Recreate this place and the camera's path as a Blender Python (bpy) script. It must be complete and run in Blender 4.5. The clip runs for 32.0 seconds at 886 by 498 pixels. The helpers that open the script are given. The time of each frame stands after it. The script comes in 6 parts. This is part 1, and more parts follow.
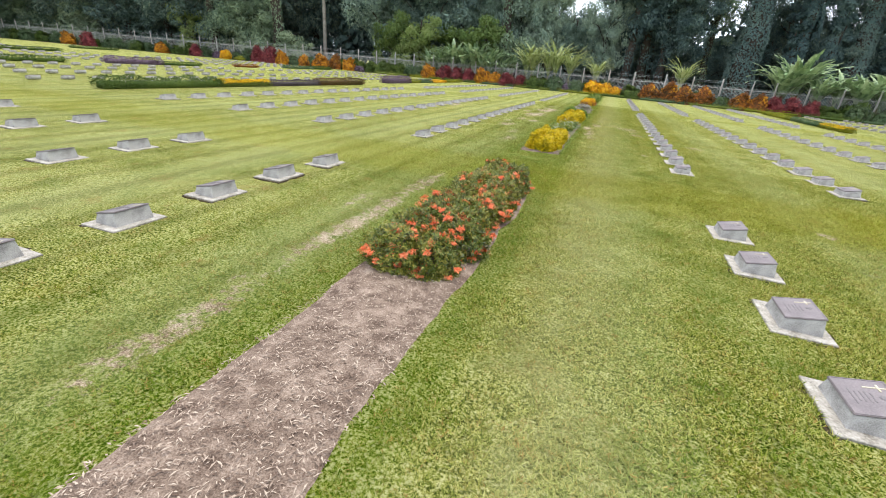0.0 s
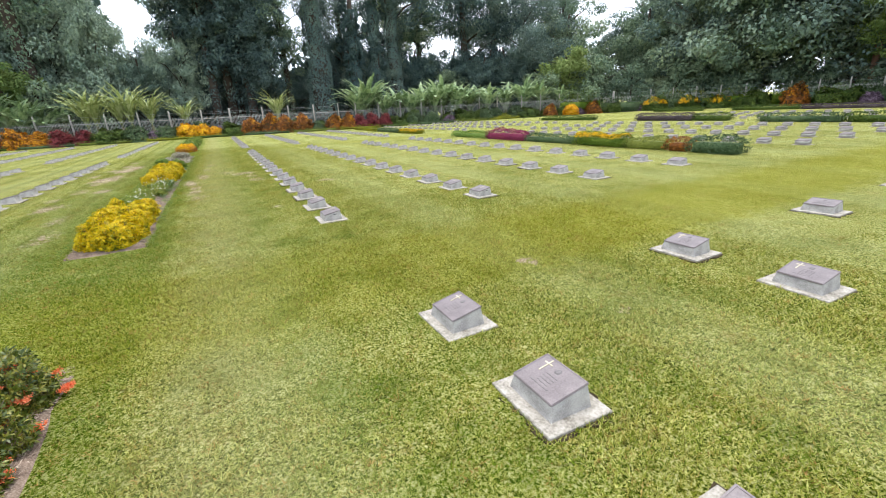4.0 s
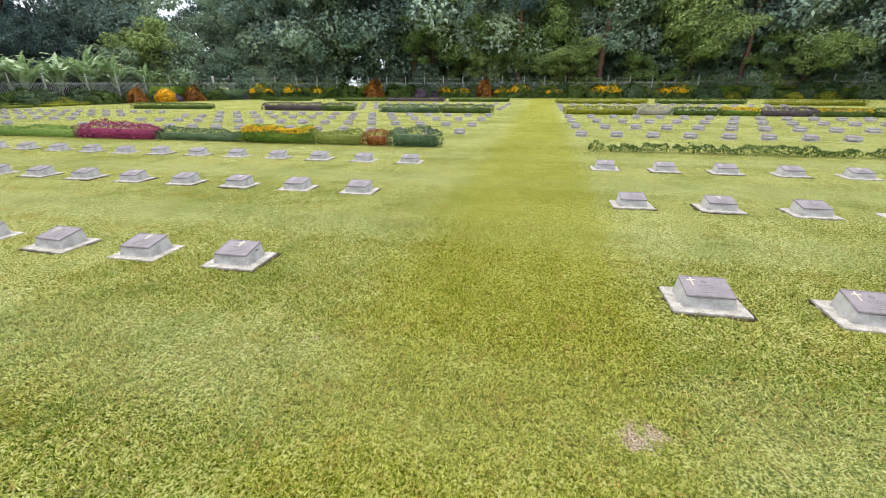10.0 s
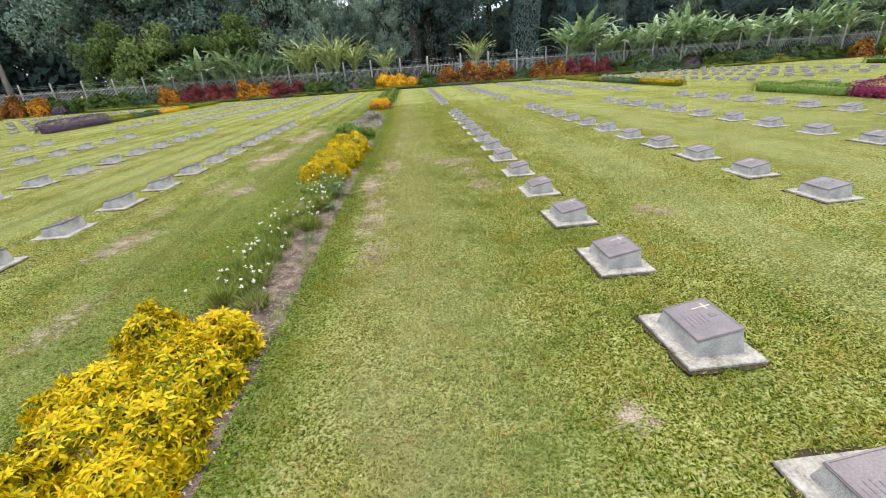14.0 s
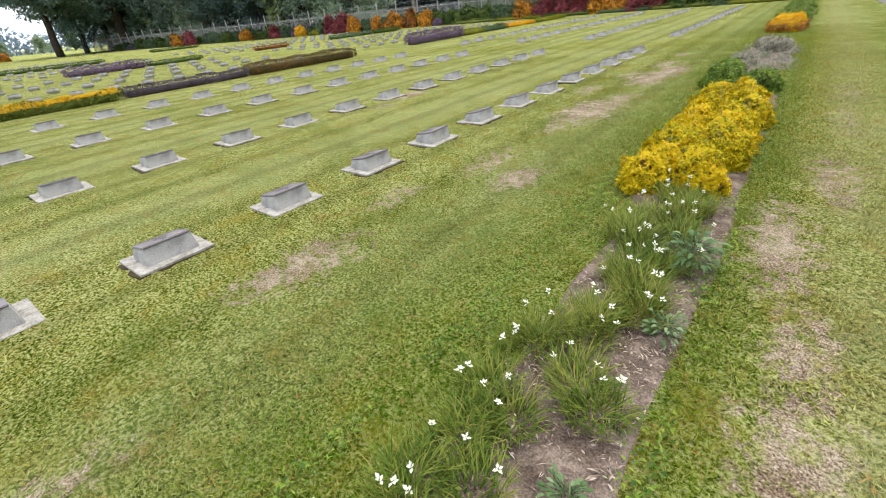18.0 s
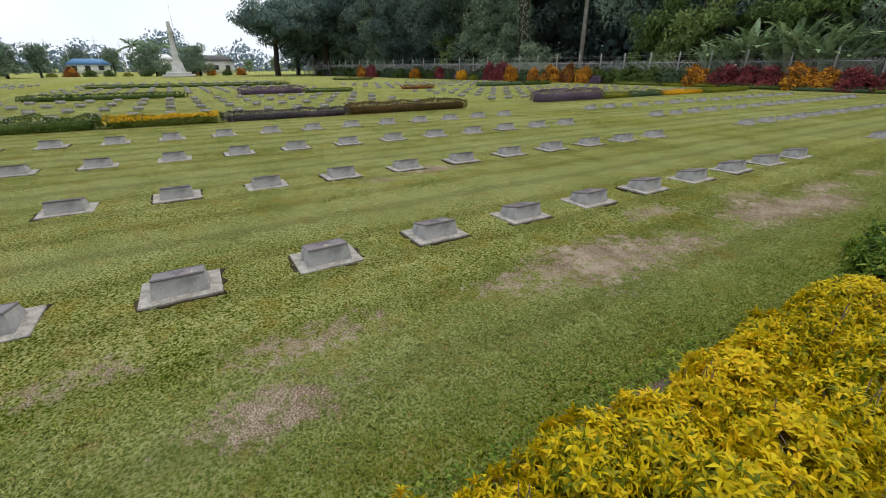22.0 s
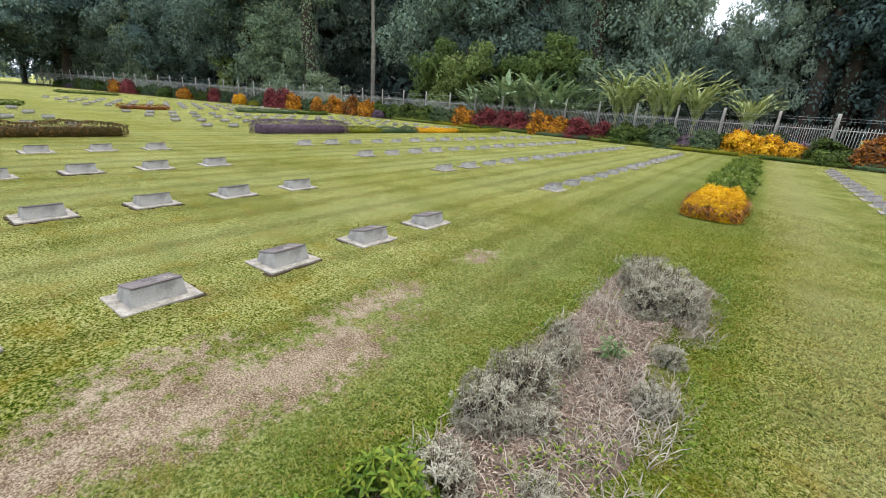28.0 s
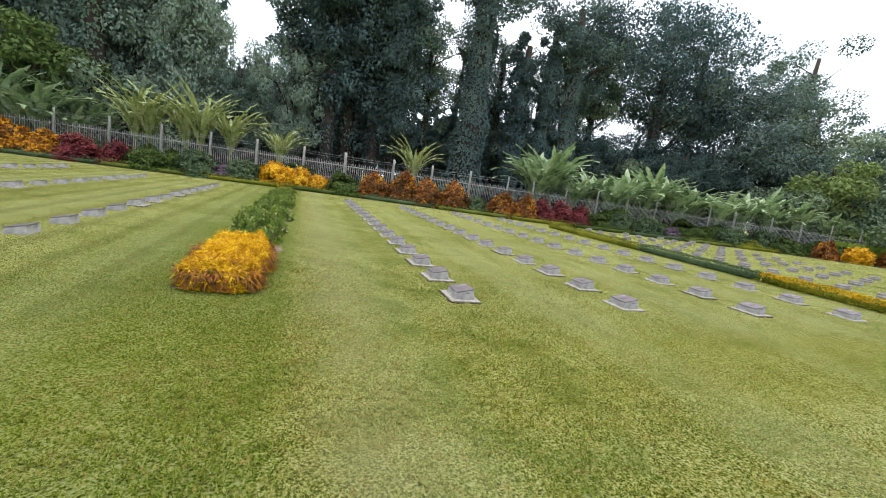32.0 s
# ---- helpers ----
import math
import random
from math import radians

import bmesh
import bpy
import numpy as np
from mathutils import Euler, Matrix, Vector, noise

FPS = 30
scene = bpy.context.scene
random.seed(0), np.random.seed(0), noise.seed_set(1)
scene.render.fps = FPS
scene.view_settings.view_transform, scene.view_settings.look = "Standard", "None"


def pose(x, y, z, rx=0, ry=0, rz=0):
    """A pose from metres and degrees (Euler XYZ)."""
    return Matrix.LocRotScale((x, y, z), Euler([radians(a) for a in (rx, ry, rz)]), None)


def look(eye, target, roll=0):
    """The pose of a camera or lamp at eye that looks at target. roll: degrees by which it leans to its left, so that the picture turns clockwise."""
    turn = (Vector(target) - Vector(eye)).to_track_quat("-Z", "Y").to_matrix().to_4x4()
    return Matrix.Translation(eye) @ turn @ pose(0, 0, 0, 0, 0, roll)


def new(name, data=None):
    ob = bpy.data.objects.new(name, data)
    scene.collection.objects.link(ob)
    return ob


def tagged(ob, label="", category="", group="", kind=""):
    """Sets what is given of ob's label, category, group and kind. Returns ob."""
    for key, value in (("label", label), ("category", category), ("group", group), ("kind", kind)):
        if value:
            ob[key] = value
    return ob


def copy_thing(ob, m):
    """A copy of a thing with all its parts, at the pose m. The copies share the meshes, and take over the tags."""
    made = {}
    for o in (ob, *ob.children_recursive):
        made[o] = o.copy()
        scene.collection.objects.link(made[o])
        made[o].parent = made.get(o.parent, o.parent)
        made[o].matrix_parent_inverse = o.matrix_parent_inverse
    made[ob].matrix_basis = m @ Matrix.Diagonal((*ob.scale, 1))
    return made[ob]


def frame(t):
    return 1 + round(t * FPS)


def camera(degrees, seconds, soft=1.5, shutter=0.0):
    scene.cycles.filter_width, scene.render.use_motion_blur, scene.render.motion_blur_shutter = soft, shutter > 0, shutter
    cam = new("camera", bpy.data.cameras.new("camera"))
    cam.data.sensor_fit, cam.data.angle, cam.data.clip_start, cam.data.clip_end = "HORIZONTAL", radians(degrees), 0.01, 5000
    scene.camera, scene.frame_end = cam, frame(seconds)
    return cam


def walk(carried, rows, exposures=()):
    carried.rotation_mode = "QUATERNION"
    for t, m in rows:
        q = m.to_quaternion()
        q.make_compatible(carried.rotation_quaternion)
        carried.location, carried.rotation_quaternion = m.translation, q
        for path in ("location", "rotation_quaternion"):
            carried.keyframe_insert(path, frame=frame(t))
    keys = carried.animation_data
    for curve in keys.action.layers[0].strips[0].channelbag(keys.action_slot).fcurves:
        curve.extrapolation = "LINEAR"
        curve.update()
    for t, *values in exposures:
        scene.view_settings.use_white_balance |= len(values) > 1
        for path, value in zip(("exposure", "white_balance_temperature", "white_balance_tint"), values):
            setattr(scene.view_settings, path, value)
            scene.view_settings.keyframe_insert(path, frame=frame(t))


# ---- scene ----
# ---- camera and walk ----
cam = camera(92.7, 32.0, soft=1.0)
PATH = [
    (0, (-0.316, -2.038, 1.678), (-0.901, -0.299, 0.883), 5.1),
    (0.5, (-0.207, -1.612, 1.671), (-0.435, 0.255, 0.992), 7.0),
    (1, (-0.199, -1.176, 1.683), (-0.247, 0.713, 1.027), 7.4),
    (1.5, (-0.168, -0.794, 1.658), (-0.208, 1.095, 1.001), 7.7),
    (2, (-0.212, -0.411, 1.647), (-0.229, 1.478, 0.990), 7.8),
    (2.5, (-0.228, -0.000, 1.660), (-0.117, 1.891, 1.019), 4.4),
    (4.5, (0.095, 1.689, 1.592), (1.266, 3.188, 0.973), -0.7),
    (5, (0.143, 2.081, 1.555), (1.607, 3.292, 0.932), 3.8),
    (5.5, (0.225, 2.443, 1.572), (1.851, 3.414, 0.93), 4.9),
    (6, (0.384, 2.756, 1.577), (2.148, 3.453, 0.941), 5.1),
    (6.5, (0.509, 3.039, 1.547), (2.378, 3.383, 0.924), 4.6),
    (7, (0.633, 3.307, 1.553), (2.489, 3.614, 0.873), 0.4),
    (7.5, (0.767, 3.598, 1.565), (2.638, 3.748, 0.874), 0.3),
    (8, (0.816, 3.909, 1.572), (2.718, 3.932, 0.956), 0.8),
    (8.5, (0.877, 4.239, 1.615), (2.777, 4.132, 1.003), -0.1),
    (9, (1.003, 4.635, 1.579), (2.907, 4.626, 0.967), 1.9),
    (9.5, (1.066, 5.029, 1.581), (2.929, 5.243, 0.885), 2.0),
    (10, (0.997, 5.368, 1.621), (2.816, 5.775, 0.898), -0.2),
    (10.5, (0.966, 5.792, 1.694), (2.612, 6.637, 0.937), -1.0),
    (10.7, (0.859, 5.936, 1.703), (2.416, 6.935, 0.941), 1.3),
    (10.8, (0.834, 6.027, 1.691), (2.3, 7.16, 0.94), 1.6),
    (11, (0.795, 6.208, 1.652), (2.126, 7.484, 0.875), -0.4),
    (11.5, (0.639, 6.508, 1.674), (1.7, 8.028, 0.925), -7.3),
    (12, (0.521, 6.867, 1.635), (1.33, 8.547, 0.912), -7.0),
    (12.5, (0.321, 7.163, 1.634), (0.781, 8.987, 0.956), -5.2),
    (13, (0.145, 7.561, 1.65), (0.397, 9.422, 0.963), -9.2),
    (13.5, (0.059, 8.013, 1.587), (0.41, 9.819, 0.803), -4.6),
    (14, (-0.105, 8.439, 1.572), (-0.02, 10.276, 0.786), -4.2),
    (14.5, (-0.24, 8.914, 1.572), (-0.149, 10.744, 0.771), -3.0),
    (16.5, (-0.701, 10.59, 1.551), (-1.201, 12.334, 0.71), -2.7),
    (17, (-0.829, 10.921, 1.524), (-1.458, 12.618, 0.673), 1.8),
    (17.5, (-0.96, 11.321, 1.541), (-1.902, 12.841, 0.645), -2.7),
    (18, (-1.016, 11.786, 1.478), (-2.14, 13.115, 0.493), -5.7),
    (18.5, (-1.09, 12.199, 1.486), (-2.216, 13.529, 0.505), -3.5),
    (19, (-1.131, 12.654, 1.488), (-2.26, 13.981, 0.506), -3.7),
    (19.5, (-1.15, 13.073, 1.513), (-2.314, 14.371, 0.533), -0.4),
    (20, (-1.223, 13.511, 1.523), (-2.413, 14.821, 0.593), 3.5),
    (20.5, (-1.162, 13.964, 1.528), (-2.385, 15.252, 0.608), 2.1),
    (21, (-1.119, 14.311, 1.581), (-2.561, 15.442, 0.78), 0.2),
    (21.5, (-1.144, 14.748, 1.585), (-2.628, 15.85, 0.819), 0.9),
    (22, (-1.087, 15.164, 1.566), (-2.665, 16.104, 0.774), -0.2),
    (22.5, (-1.076, 15.499, 1.57), (-2.771, 16.187, 0.762), -2.0),
    (23, (-1.113, 15.907, 1.578), (-2.873, 16.407, 0.77), -4.5),
    (23.5, (-1.046, 16.302, 1.589), (-2.865, 16.67, 0.842), -5.5),
    (24, (-1.047, 16.698, 1.581), (-2.888, 17.021, 0.869), -2.8),
    (24.5, (-1.05, 17.136, 1.584), (-2.886, 17.403, 0.837), -2.9),
    (26.5, (-1.212, 19.167, 1.547), (-2.822, 20.096, 0.807), 0.5),
    (27, (-1.256, 19.671, 1.535), (-2.656, 20.91, 0.825), 3.3),
    (27.5, (-1.191, 20.126, 1.526), (-2.44, 21.527, 0.835), 3.6),
    (28, (-1.134, 20.549, 1.529), (-2.232, 22.094, 0.89), 4.4),
    (28.5, (-1.117, 21.023, 1.553), (-2.022, 22.701, 0.947), 4.5),
    (29, (-1.044, 21.433, 1.553), (-1.812, 23.183, 0.964), 8.2),
    (29.5, (-1.039, 21.874, 1.516), (-1.633, 23.699, 0.955), 10.5),
    (30, (-0.996, 22.281, 1.551), (-1.416, 24.171, 1.047), 9.9),
    (30.5, (-0.909, 22.684, 1.586), (-1.196, 24.609, 1.126), 9.5),
    (31, (-0.914, 23.089, 1.529), (-0.852, 25.051, 1.144), 10.8),
    (31.5, (-0.876, 23.417, 1.585), (-0.554, 25.359, 1.234), 8.9),
    (32, (-0.801, 23.917, 1.531), (-0.149, 25.784, 1.234), 8.2),
]
EXPOSURES = [(0.0, 1.25), (9.0, 1.32), (13.5, 1.15), (18.0, 1.1), (20.0, 1.05), (21.0, 1.0), (22.0, 0.3), (22.5, 0.08), (24.0, -0.08), (26.2, 0.05), (27.2, 0.6), (28.5, 1.1), (30.0, 1.1), (32.0, 0.93)]
walk(cam, [(t, look(e, g, roll)) for t, e, g, roll in PATH], EXPOSURES)

# ---- world, sun ----
world = bpy.data.worlds.new("overcast_sky")
scene.world = world
world.use_nodes = True
wn, wl = world.node_tree.nodes, world.node_tree.links
sky = wn.new("ShaderNodeTexSky")
sky.sky_type = "NISHITA"
sky.sun_disc = False
sky.sun_elevation, sky.sun_rotation = radians(78), radians(20)
sky.air_density, sky.dust_density = 1.0, 2.5
w_co = wn.new("ShaderNodeTexCoord")
w_no = wn.new("ShaderNodeTexNoise")
w_no.inputs["Scale"].default_value, w_no.inputs["Detail"].default_value = 2.2, 6
w_ra = wn.new("ShaderNodeValToRGB")
w_ra.color_ramp.elements[0].position, w_ra.color_ramp.elements[0].color = 0.3, (7.5, 8.7, 10.5, 1)
w_ra.color_ramp.elements[1].position, w_ra.color_ramp.elements[1].color = 0.7, (10.3, 10.7, 11.3, 1)
w_mx = wn.new("ShaderNodeMix")
w_mx.data_type = "RGBA"
w_mx.inputs[0].default_value = 0.82
wl.new(w_co.outputs["Generated"], w_no.inputs["Vector"])
wl.new(w_no.outputs["Fac"], w_ra.inputs["Fac"])
wl.new(sky.outputs["Color"], w_mx.inputs[6])
wl.new(w_ra.outputs["Color"], w_mx.inputs[7])
wl.new(w_mx.outputs[2], wn["Background"].inputs["Color"])
wn["Background"].inputs["Strength"].default_value = 0.095

sun = new("sun", bpy.data.lights.new("sun", "SUN"))
sun.data.energy, sun.data.angle, sun.data.color = 1.3, radians(28), (1.0, 0.95, 0.87)
sun.matrix_world = look((6, 16, 80), (0, 0, 0))

# ---- materials ----


def mat(name, colors, scale=6.0, rough=0.8, bump=0.15, fine=60.0, spec=0.3, metal=0.0, island=0.0, translucent=0.0, each=0.0):
    """A surface that varies between its colours at two scales, and by piece where island is set."""
    m = bpy.data.materials.new(name)
    m.use_nodes = True
    nt = m.node_tree
    n, l = nt.nodes, nt.links
    b = n["Principled BSDF"]
    geo = n.new("ShaderNodeNewGeometry")
    co = n.new("ShaderNodeTexCoord")
    big = n.new("ShaderNodeTexNoise")
    big.inputs["Scale"].default_value, big.inputs["Detail"].default_value = scale, 4
    small = n.new("ShaderNodeTexNoise")
    small.inputs["Scale"].default_value, small.inputs["Detail"].default_value = fine, 3
    l.new(geo.outputs["Position"] if island else co.outputs["Object"], big.inputs["Vector"])
    l.new(geo.outputs["Position"] if island else co.outputs["Object"], small.inputs["Vector"])
    mix = n.new("ShaderNodeMath")
    mix.operation = "MULTIPLY_ADD"
    mix.inputs[1].default_value = 0.45
    add = n.new("ShaderNodeMath")
    add.operation = "MULTIPLY"
    add.inputs[1].default_value = 0.55
    l.new(big.outputs["Fac"], add.inputs[0])
    l.new(small.outputs["Fac"], mix.inputs[0])
    l.new(add.outputs[0], mix.inputs[2])
    fac = mix.outputs[0]
    if island:
        a = n.new("ShaderNodeMath")
        a.operation = "MULTIPLY_ADD"
        a.inputs[1].default_value = island
        s = n.new("ShaderNodeMath")
        s.operation = "SUBTRACT"
        s.inputs[1].default_value = island / 2
        l.new(geo.outputs["Random Per Island"], a.inputs[0])
        l.new(fac, a.inputs[2])
        l.new(a.outputs[0], s.inputs[0])
        fac = s.outputs[0]
    if each:
        oi = n.new("ShaderNodeObjectInfo")
        e2 = n.new("ShaderNodeMath")
        e2.operation = "MULTIPLY_ADD"
        e2.inputs[1].default_value = each
        l.new(oi.outputs["Random"], e2.inputs[0])
        l.new(fac, e2.inputs[2])
        e3 = n.new("ShaderNodeMath")
        e3.operation = "SUBTRACT"
        e3.inputs[1].default_value = each / 2
        l.new(e2.outputs[0], e3.inputs[0])
        fac = e3.outputs[0]
    ramp = n.new("ShaderNodeValToRGB")
    el = ramp.color_ramp.elements
    lo, hi = (0.22, 0.78) if island else (0.36, 0.64)
    el[0].position, el[0].color = lo, (*colors[0], 1)
    el[1].position, el[1].color = hi, (*colors[-1], 1)
    for i, c in enumerate(colors[1:-1]):
        e = el.new(lo + (hi - lo) * (i + 1) / (len(colors) - 1))
        e.color = (*c, 1)
    l.new(fac, ramp.inputs["Fac"])
    l.new(ramp.outputs["Color"], b.inputs["Base Color"])
    b.inputs["Roughness"].default_value, b.inputs["Metallic"].default_value = rough, metal
    b.inputs["Specular IOR Level"].default_value = spec
    if bump:
        bm = n.new("ShaderNodeBump")
        bm.inputs["Strength"].default_value, bm.inputs["Distance"].default_value = bump, 0.01
        l.new(small.outputs["Fac"], bm.inputs["Height"])
        l.new(bm.outputs["Normal"], b.inputs["Normal"])
    if translucent:
        t = n.new("ShaderNodeBsdfTranslucent")
        l.new(ramp.outputs["Color"], t.inputs["Color"])
        ms = n.new("ShaderNodeMixShader")
        ms.inputs[0].default_value = translucent
        l.new(b.outputs[0], ms.inputs[1])
        l.new(t.outputs[0], ms.inputs[2])
        l.new(ms.outputs[0], n["Material Output"].inputs["Surface"])
    return m


def leaf_mat(name, colors, spec=0.18, rough=0.55, translucent=0.22, island=0.5, scale=0.9, each=0.0):
    return mat(name, colors, scale=scale, rough=rough, bump=0.0, fine=9.0, spec=spec, island=island, translucent=translucent, each=each)


def lawn_mat(name, blades):
    """Mown lawn: strips along the rows, a yellower walk across, straw and soil where it is worn bare."""
    m = bpy.data.materials.new(name)
    m.use_nodes = True
    nt = m.node_tree
    n, l = nt.nodes, nt.links
    b = n["Principled BSDF"]
    geo = n.new("ShaderNodeNewGeometry")
    sep = n.new("ShaderNodeSeparateXYZ")
    l.new(geo.outputs["Position"], sep.inputs[0])

    def noise_at(scale, detail=4, rough=0.6):
        t = n.new("ShaderNodeTexNoise")
        t.inputs["Scale"].default_value, t.inputs["Detail"].default_value, t.inputs["Roughness"].default_value = scale, detail, rough
        l.new(geo.outputs["Position"], t.inputs["Vector"])
        return t.outputs["Fac"]

    def math(op, a, b2=None, c=None):
        t = n.new("ShaderNodeMath")
        t.operation = op
        for i, v in enumerate((a, b2, c)):
            if v is None:
                continue
            if isinstance(v, (int, float)):
                t.inputs[i].default_value = v
            else:
                l.new(v, t.inputs[i])
        return t.outputs[0]

    def ramp(fac, stops):
        t = n.new("ShaderNodeValToRGB")
        e = t.color_ramp.elements
        e[0].position, e[0].color = stops[0][0], (*stops[0][1], 1)
        e[1].position, e[1].color = stops[-1][0], (*stops[-1][1], 1)
        for p, c in stops[1:-1]:
            x = e.new(p)
            x.color = (*c, 1)
        l.new(fac, t.inputs["Fac"])
        return t.outputs["Color"]

    def mix(fac, a, b2):
        t = n.new("ShaderNodeMix")
        t.data_type = "RGBA"
        for i, v in ((0, fac), (6, a), (7, b2)):
            if isinstance(v, (int, float)):
                t.inputs[i].default_value = v
            elif isinstance(v, tuple):
                t.inputs[i].default_value = (*v, 1)
            else:
                l.new(v, t.inputs[i])
        return t.outputs[2]

    def smooth(v, lo, hi):
        t = n.new("ShaderNodeMapRange")
        t.interpolation_type = "SMOOTHSTEP"
        t.inputs[1].default_value, t.inputs[2].default_value = lo, hi
        l.new(v, t.inputs[0])
        return t.outputs[0]

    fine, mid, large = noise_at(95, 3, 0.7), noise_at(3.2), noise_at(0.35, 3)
    # low noise darkens the lawn colour like shaded gaps between leaf tufts
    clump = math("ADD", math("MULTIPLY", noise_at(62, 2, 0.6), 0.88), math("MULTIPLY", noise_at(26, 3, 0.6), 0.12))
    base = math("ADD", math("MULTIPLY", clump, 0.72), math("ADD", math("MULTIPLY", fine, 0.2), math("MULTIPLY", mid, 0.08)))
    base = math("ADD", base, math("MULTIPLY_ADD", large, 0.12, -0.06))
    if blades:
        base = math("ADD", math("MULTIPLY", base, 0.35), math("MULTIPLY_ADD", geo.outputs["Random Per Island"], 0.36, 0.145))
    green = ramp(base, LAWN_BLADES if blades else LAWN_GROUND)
    patch = noise_at(1.6, 4, 0.6)
    green = mix(math("MULTIPLY", smooth(patch, 0.50, 0.66), 0.7), green, mix(0.5, green, LAWN_LUSH))
    warm = math("MULTIPLY", smooth(noise_at(2.3, 5, 0.7), 0.5, 0.66), math("MULTIPLY_ADD", math("MULTIPLY", smooth(sep.outputs[1], 7, 14), math("SUBTRACT", 1.0, smooth(sep.outputs[1], 22, 27))), 0.65, 0.3))
    green = mix(warm, green, mix(0.42, green, LAWN_WARM))
    sx = math("MULTIPLY_ADD", mid, 0.35, math("SUBTRACT", sep.outputs[0], 0.17))
    west = math("SUBTRACT", 1.0, smooth(sx, -2.9, -2.3))
    # mowing strips along the rows, palest midway between them
    strip = math("COSINE", math("MULTIPLY_ADD", sx, 2.19, -6.35))
    pale = math("MULTIPLY", smooth(strip, 0.1, 1.0), math("MULTIPLY_ADD", large, 0.9, 0.1))
    green = mix(math("MULTIPLY", pale, 0.9), green, mix(0.5, green, LAWN_PALE))
    lines = smooth(math("SINE", math("MULTIPLY_ADD", sx, 8.7, math("MULTIPLY", large, 2.0))), 0.1, 0.95)
    green = mix(math("MULTIPLY", lines, math("MULTIPLY_ADD", west, 0.32, 0.10)), green, mix(0.6, green, LAWN_DARK))
    # lush strips along the edges of the middle beds
    lush = math("MULTIPLY", math("MULTIPLY_ADD", smooth(sx, -4.3, -3.2), 0.55, math("MULTIPLY", smooth(sx, -2.75, -2.5), 0.45)), math("SUBTRACT", 1.0, smooth(sx, -0.98, -0.68)))
    green = mix(math("MULTIPLY", lush, 0.8), green, mix(0.55, green, LAWN_LUSH))
    # greener, thicker turf between the walked strip and the markers
    thick = math("MULTIPLY", smooth(sx, 0.0, 0.4), math("SUBTRACT", 1.0, smooth(sx, 1.2, 1.9)))
    green = mix(math("MULTIPLY", math("MULTIPLY", thick, smooth(patch, 0.38, 0.6)), 0.55), green, mix(0.5, green, LAWN_LUSH))
    side_strip = math("MULTIPLY", smooth(sx, -0.95, -0.4), math("SUBTRACT", 1.0, smooth(sx, -0.3, 0.3)))
    green = mix(math("MULTIPLY", math("MULTIPLY", side_strip, math("MULTIPLY_ADD", smooth(patch, 0.36, 0.6), 0.6, 0.4)), 0.8), green, mix(0.5, green, LAWN_FADED))
    # the walks across the rows
    wob = math("MULTIPLY_ADD", mid, 0.9, sep.outputs[1])
    a = math("MULTIPLY", smooth(wob, 4.6, 5.2), math("SUBTRACT", 1.0, smooth(wob, 6.6, 7.6)))
    c = math("MULTIPLY", smooth(wob, 26.3, 27.0), math("SUBTRACT", 1.0, smooth(wob, 28.2, 29.0)))
    a = math("MULTIPLY", math("MAXIMUM", a, math("MULTIPLY", c, 0.5)), math("MULTIPLY_ADD", smooth(sx, 1.0, 5.0), 0.4, 0.5))
    green = mix(a, green, mix(0.6, green, mix(smooth(base, 0.36, 0.6), (0.13, 0.135, 0.002), LAWN_YELLOW)))
    tuft = smooth(noise_at(1.9, 6, 0.75), 0.56, 0.70)
    green = mix(math("MULTIPLY", tuft, math("MULTIPLY_ADD", west, 0.35, 0.4)), green, mix(0.6, green, LAWN_STRAW))
    # single dead leaves and rusty specks among the green
    speck = math("MULTIPLY", smooth(noise_at(7, 4, 0.7), 0.5, 0.66), 0.55)
    if blades:
        speck = math("MULTIPLY", smooth(math("FRACT", math("MULTIPLY", geo.outputs["Random Per Island"], 37.0)), 0.72, 0.8), math("ADD", speck, 0.22))
    else:
        speck = math("MULTIPLY", smooth(fine, 0.52, 0.62), speck)
    green = mix(speck, green, LAWN_DEAD)
    at = n.new("ShaderNodeAttribute")
    at.attribute_name = "bare"
    soil = ramp(math("ADD", math("MULTIPLY", fine, 0.7), math("MULTIPLY", mid, 0.3)), [(0.36, (0.12, 0.08, 0.045)), (0.47, (0.35, 0.245, 0.165)), (0.58, (0.72, 0.59, 0.44))])
    edge = math("ADD", at.outputs["Fac"], math("MULTIPLY_ADD", noise_at(9, 6, 0.8), 3.0, -1.45))
    color = mix(math("MULTIPLY", smooth(edge, 0.45, 0.95), smooth(at.outputs["Fac"], 0.05, 0.3)), green, soil)
    l.new(color, b.inputs["Base Color"])
    b.inputs["Roughness"].default_value = 0.85
    b.inputs["Specular IOR Level"].default_value = 0.02
    if not blades:
        bm = n.new("ShaderNodeBump")
        bm.inputs["Strength"].default_value, bm.inputs["Distance"].default_value = 1.0, 0.09
        l.new(math("ADD", math("MULTIPLY", clump, 1.0), math("MULTIPLY", fine, 0.3)), bm.inputs["Height"])
        l.new(bm.outputs["Normal"], b.inputs["Normal"])
    else:
        t = n.new("ShaderNodeBsdfTranslucent")
        l.new(color, t.inputs["Color"])
        ms = n.new("ShaderNodeMixShader")
        ms.inputs[0].default_value = 0.25
        l.new(b.outputs[0], ms.inputs[1])
        l.new(t.outputs[0], ms.inputs[2])
        l.new(ms.outputs[0], n["Material Output"].inputs["Surface"])
    return m


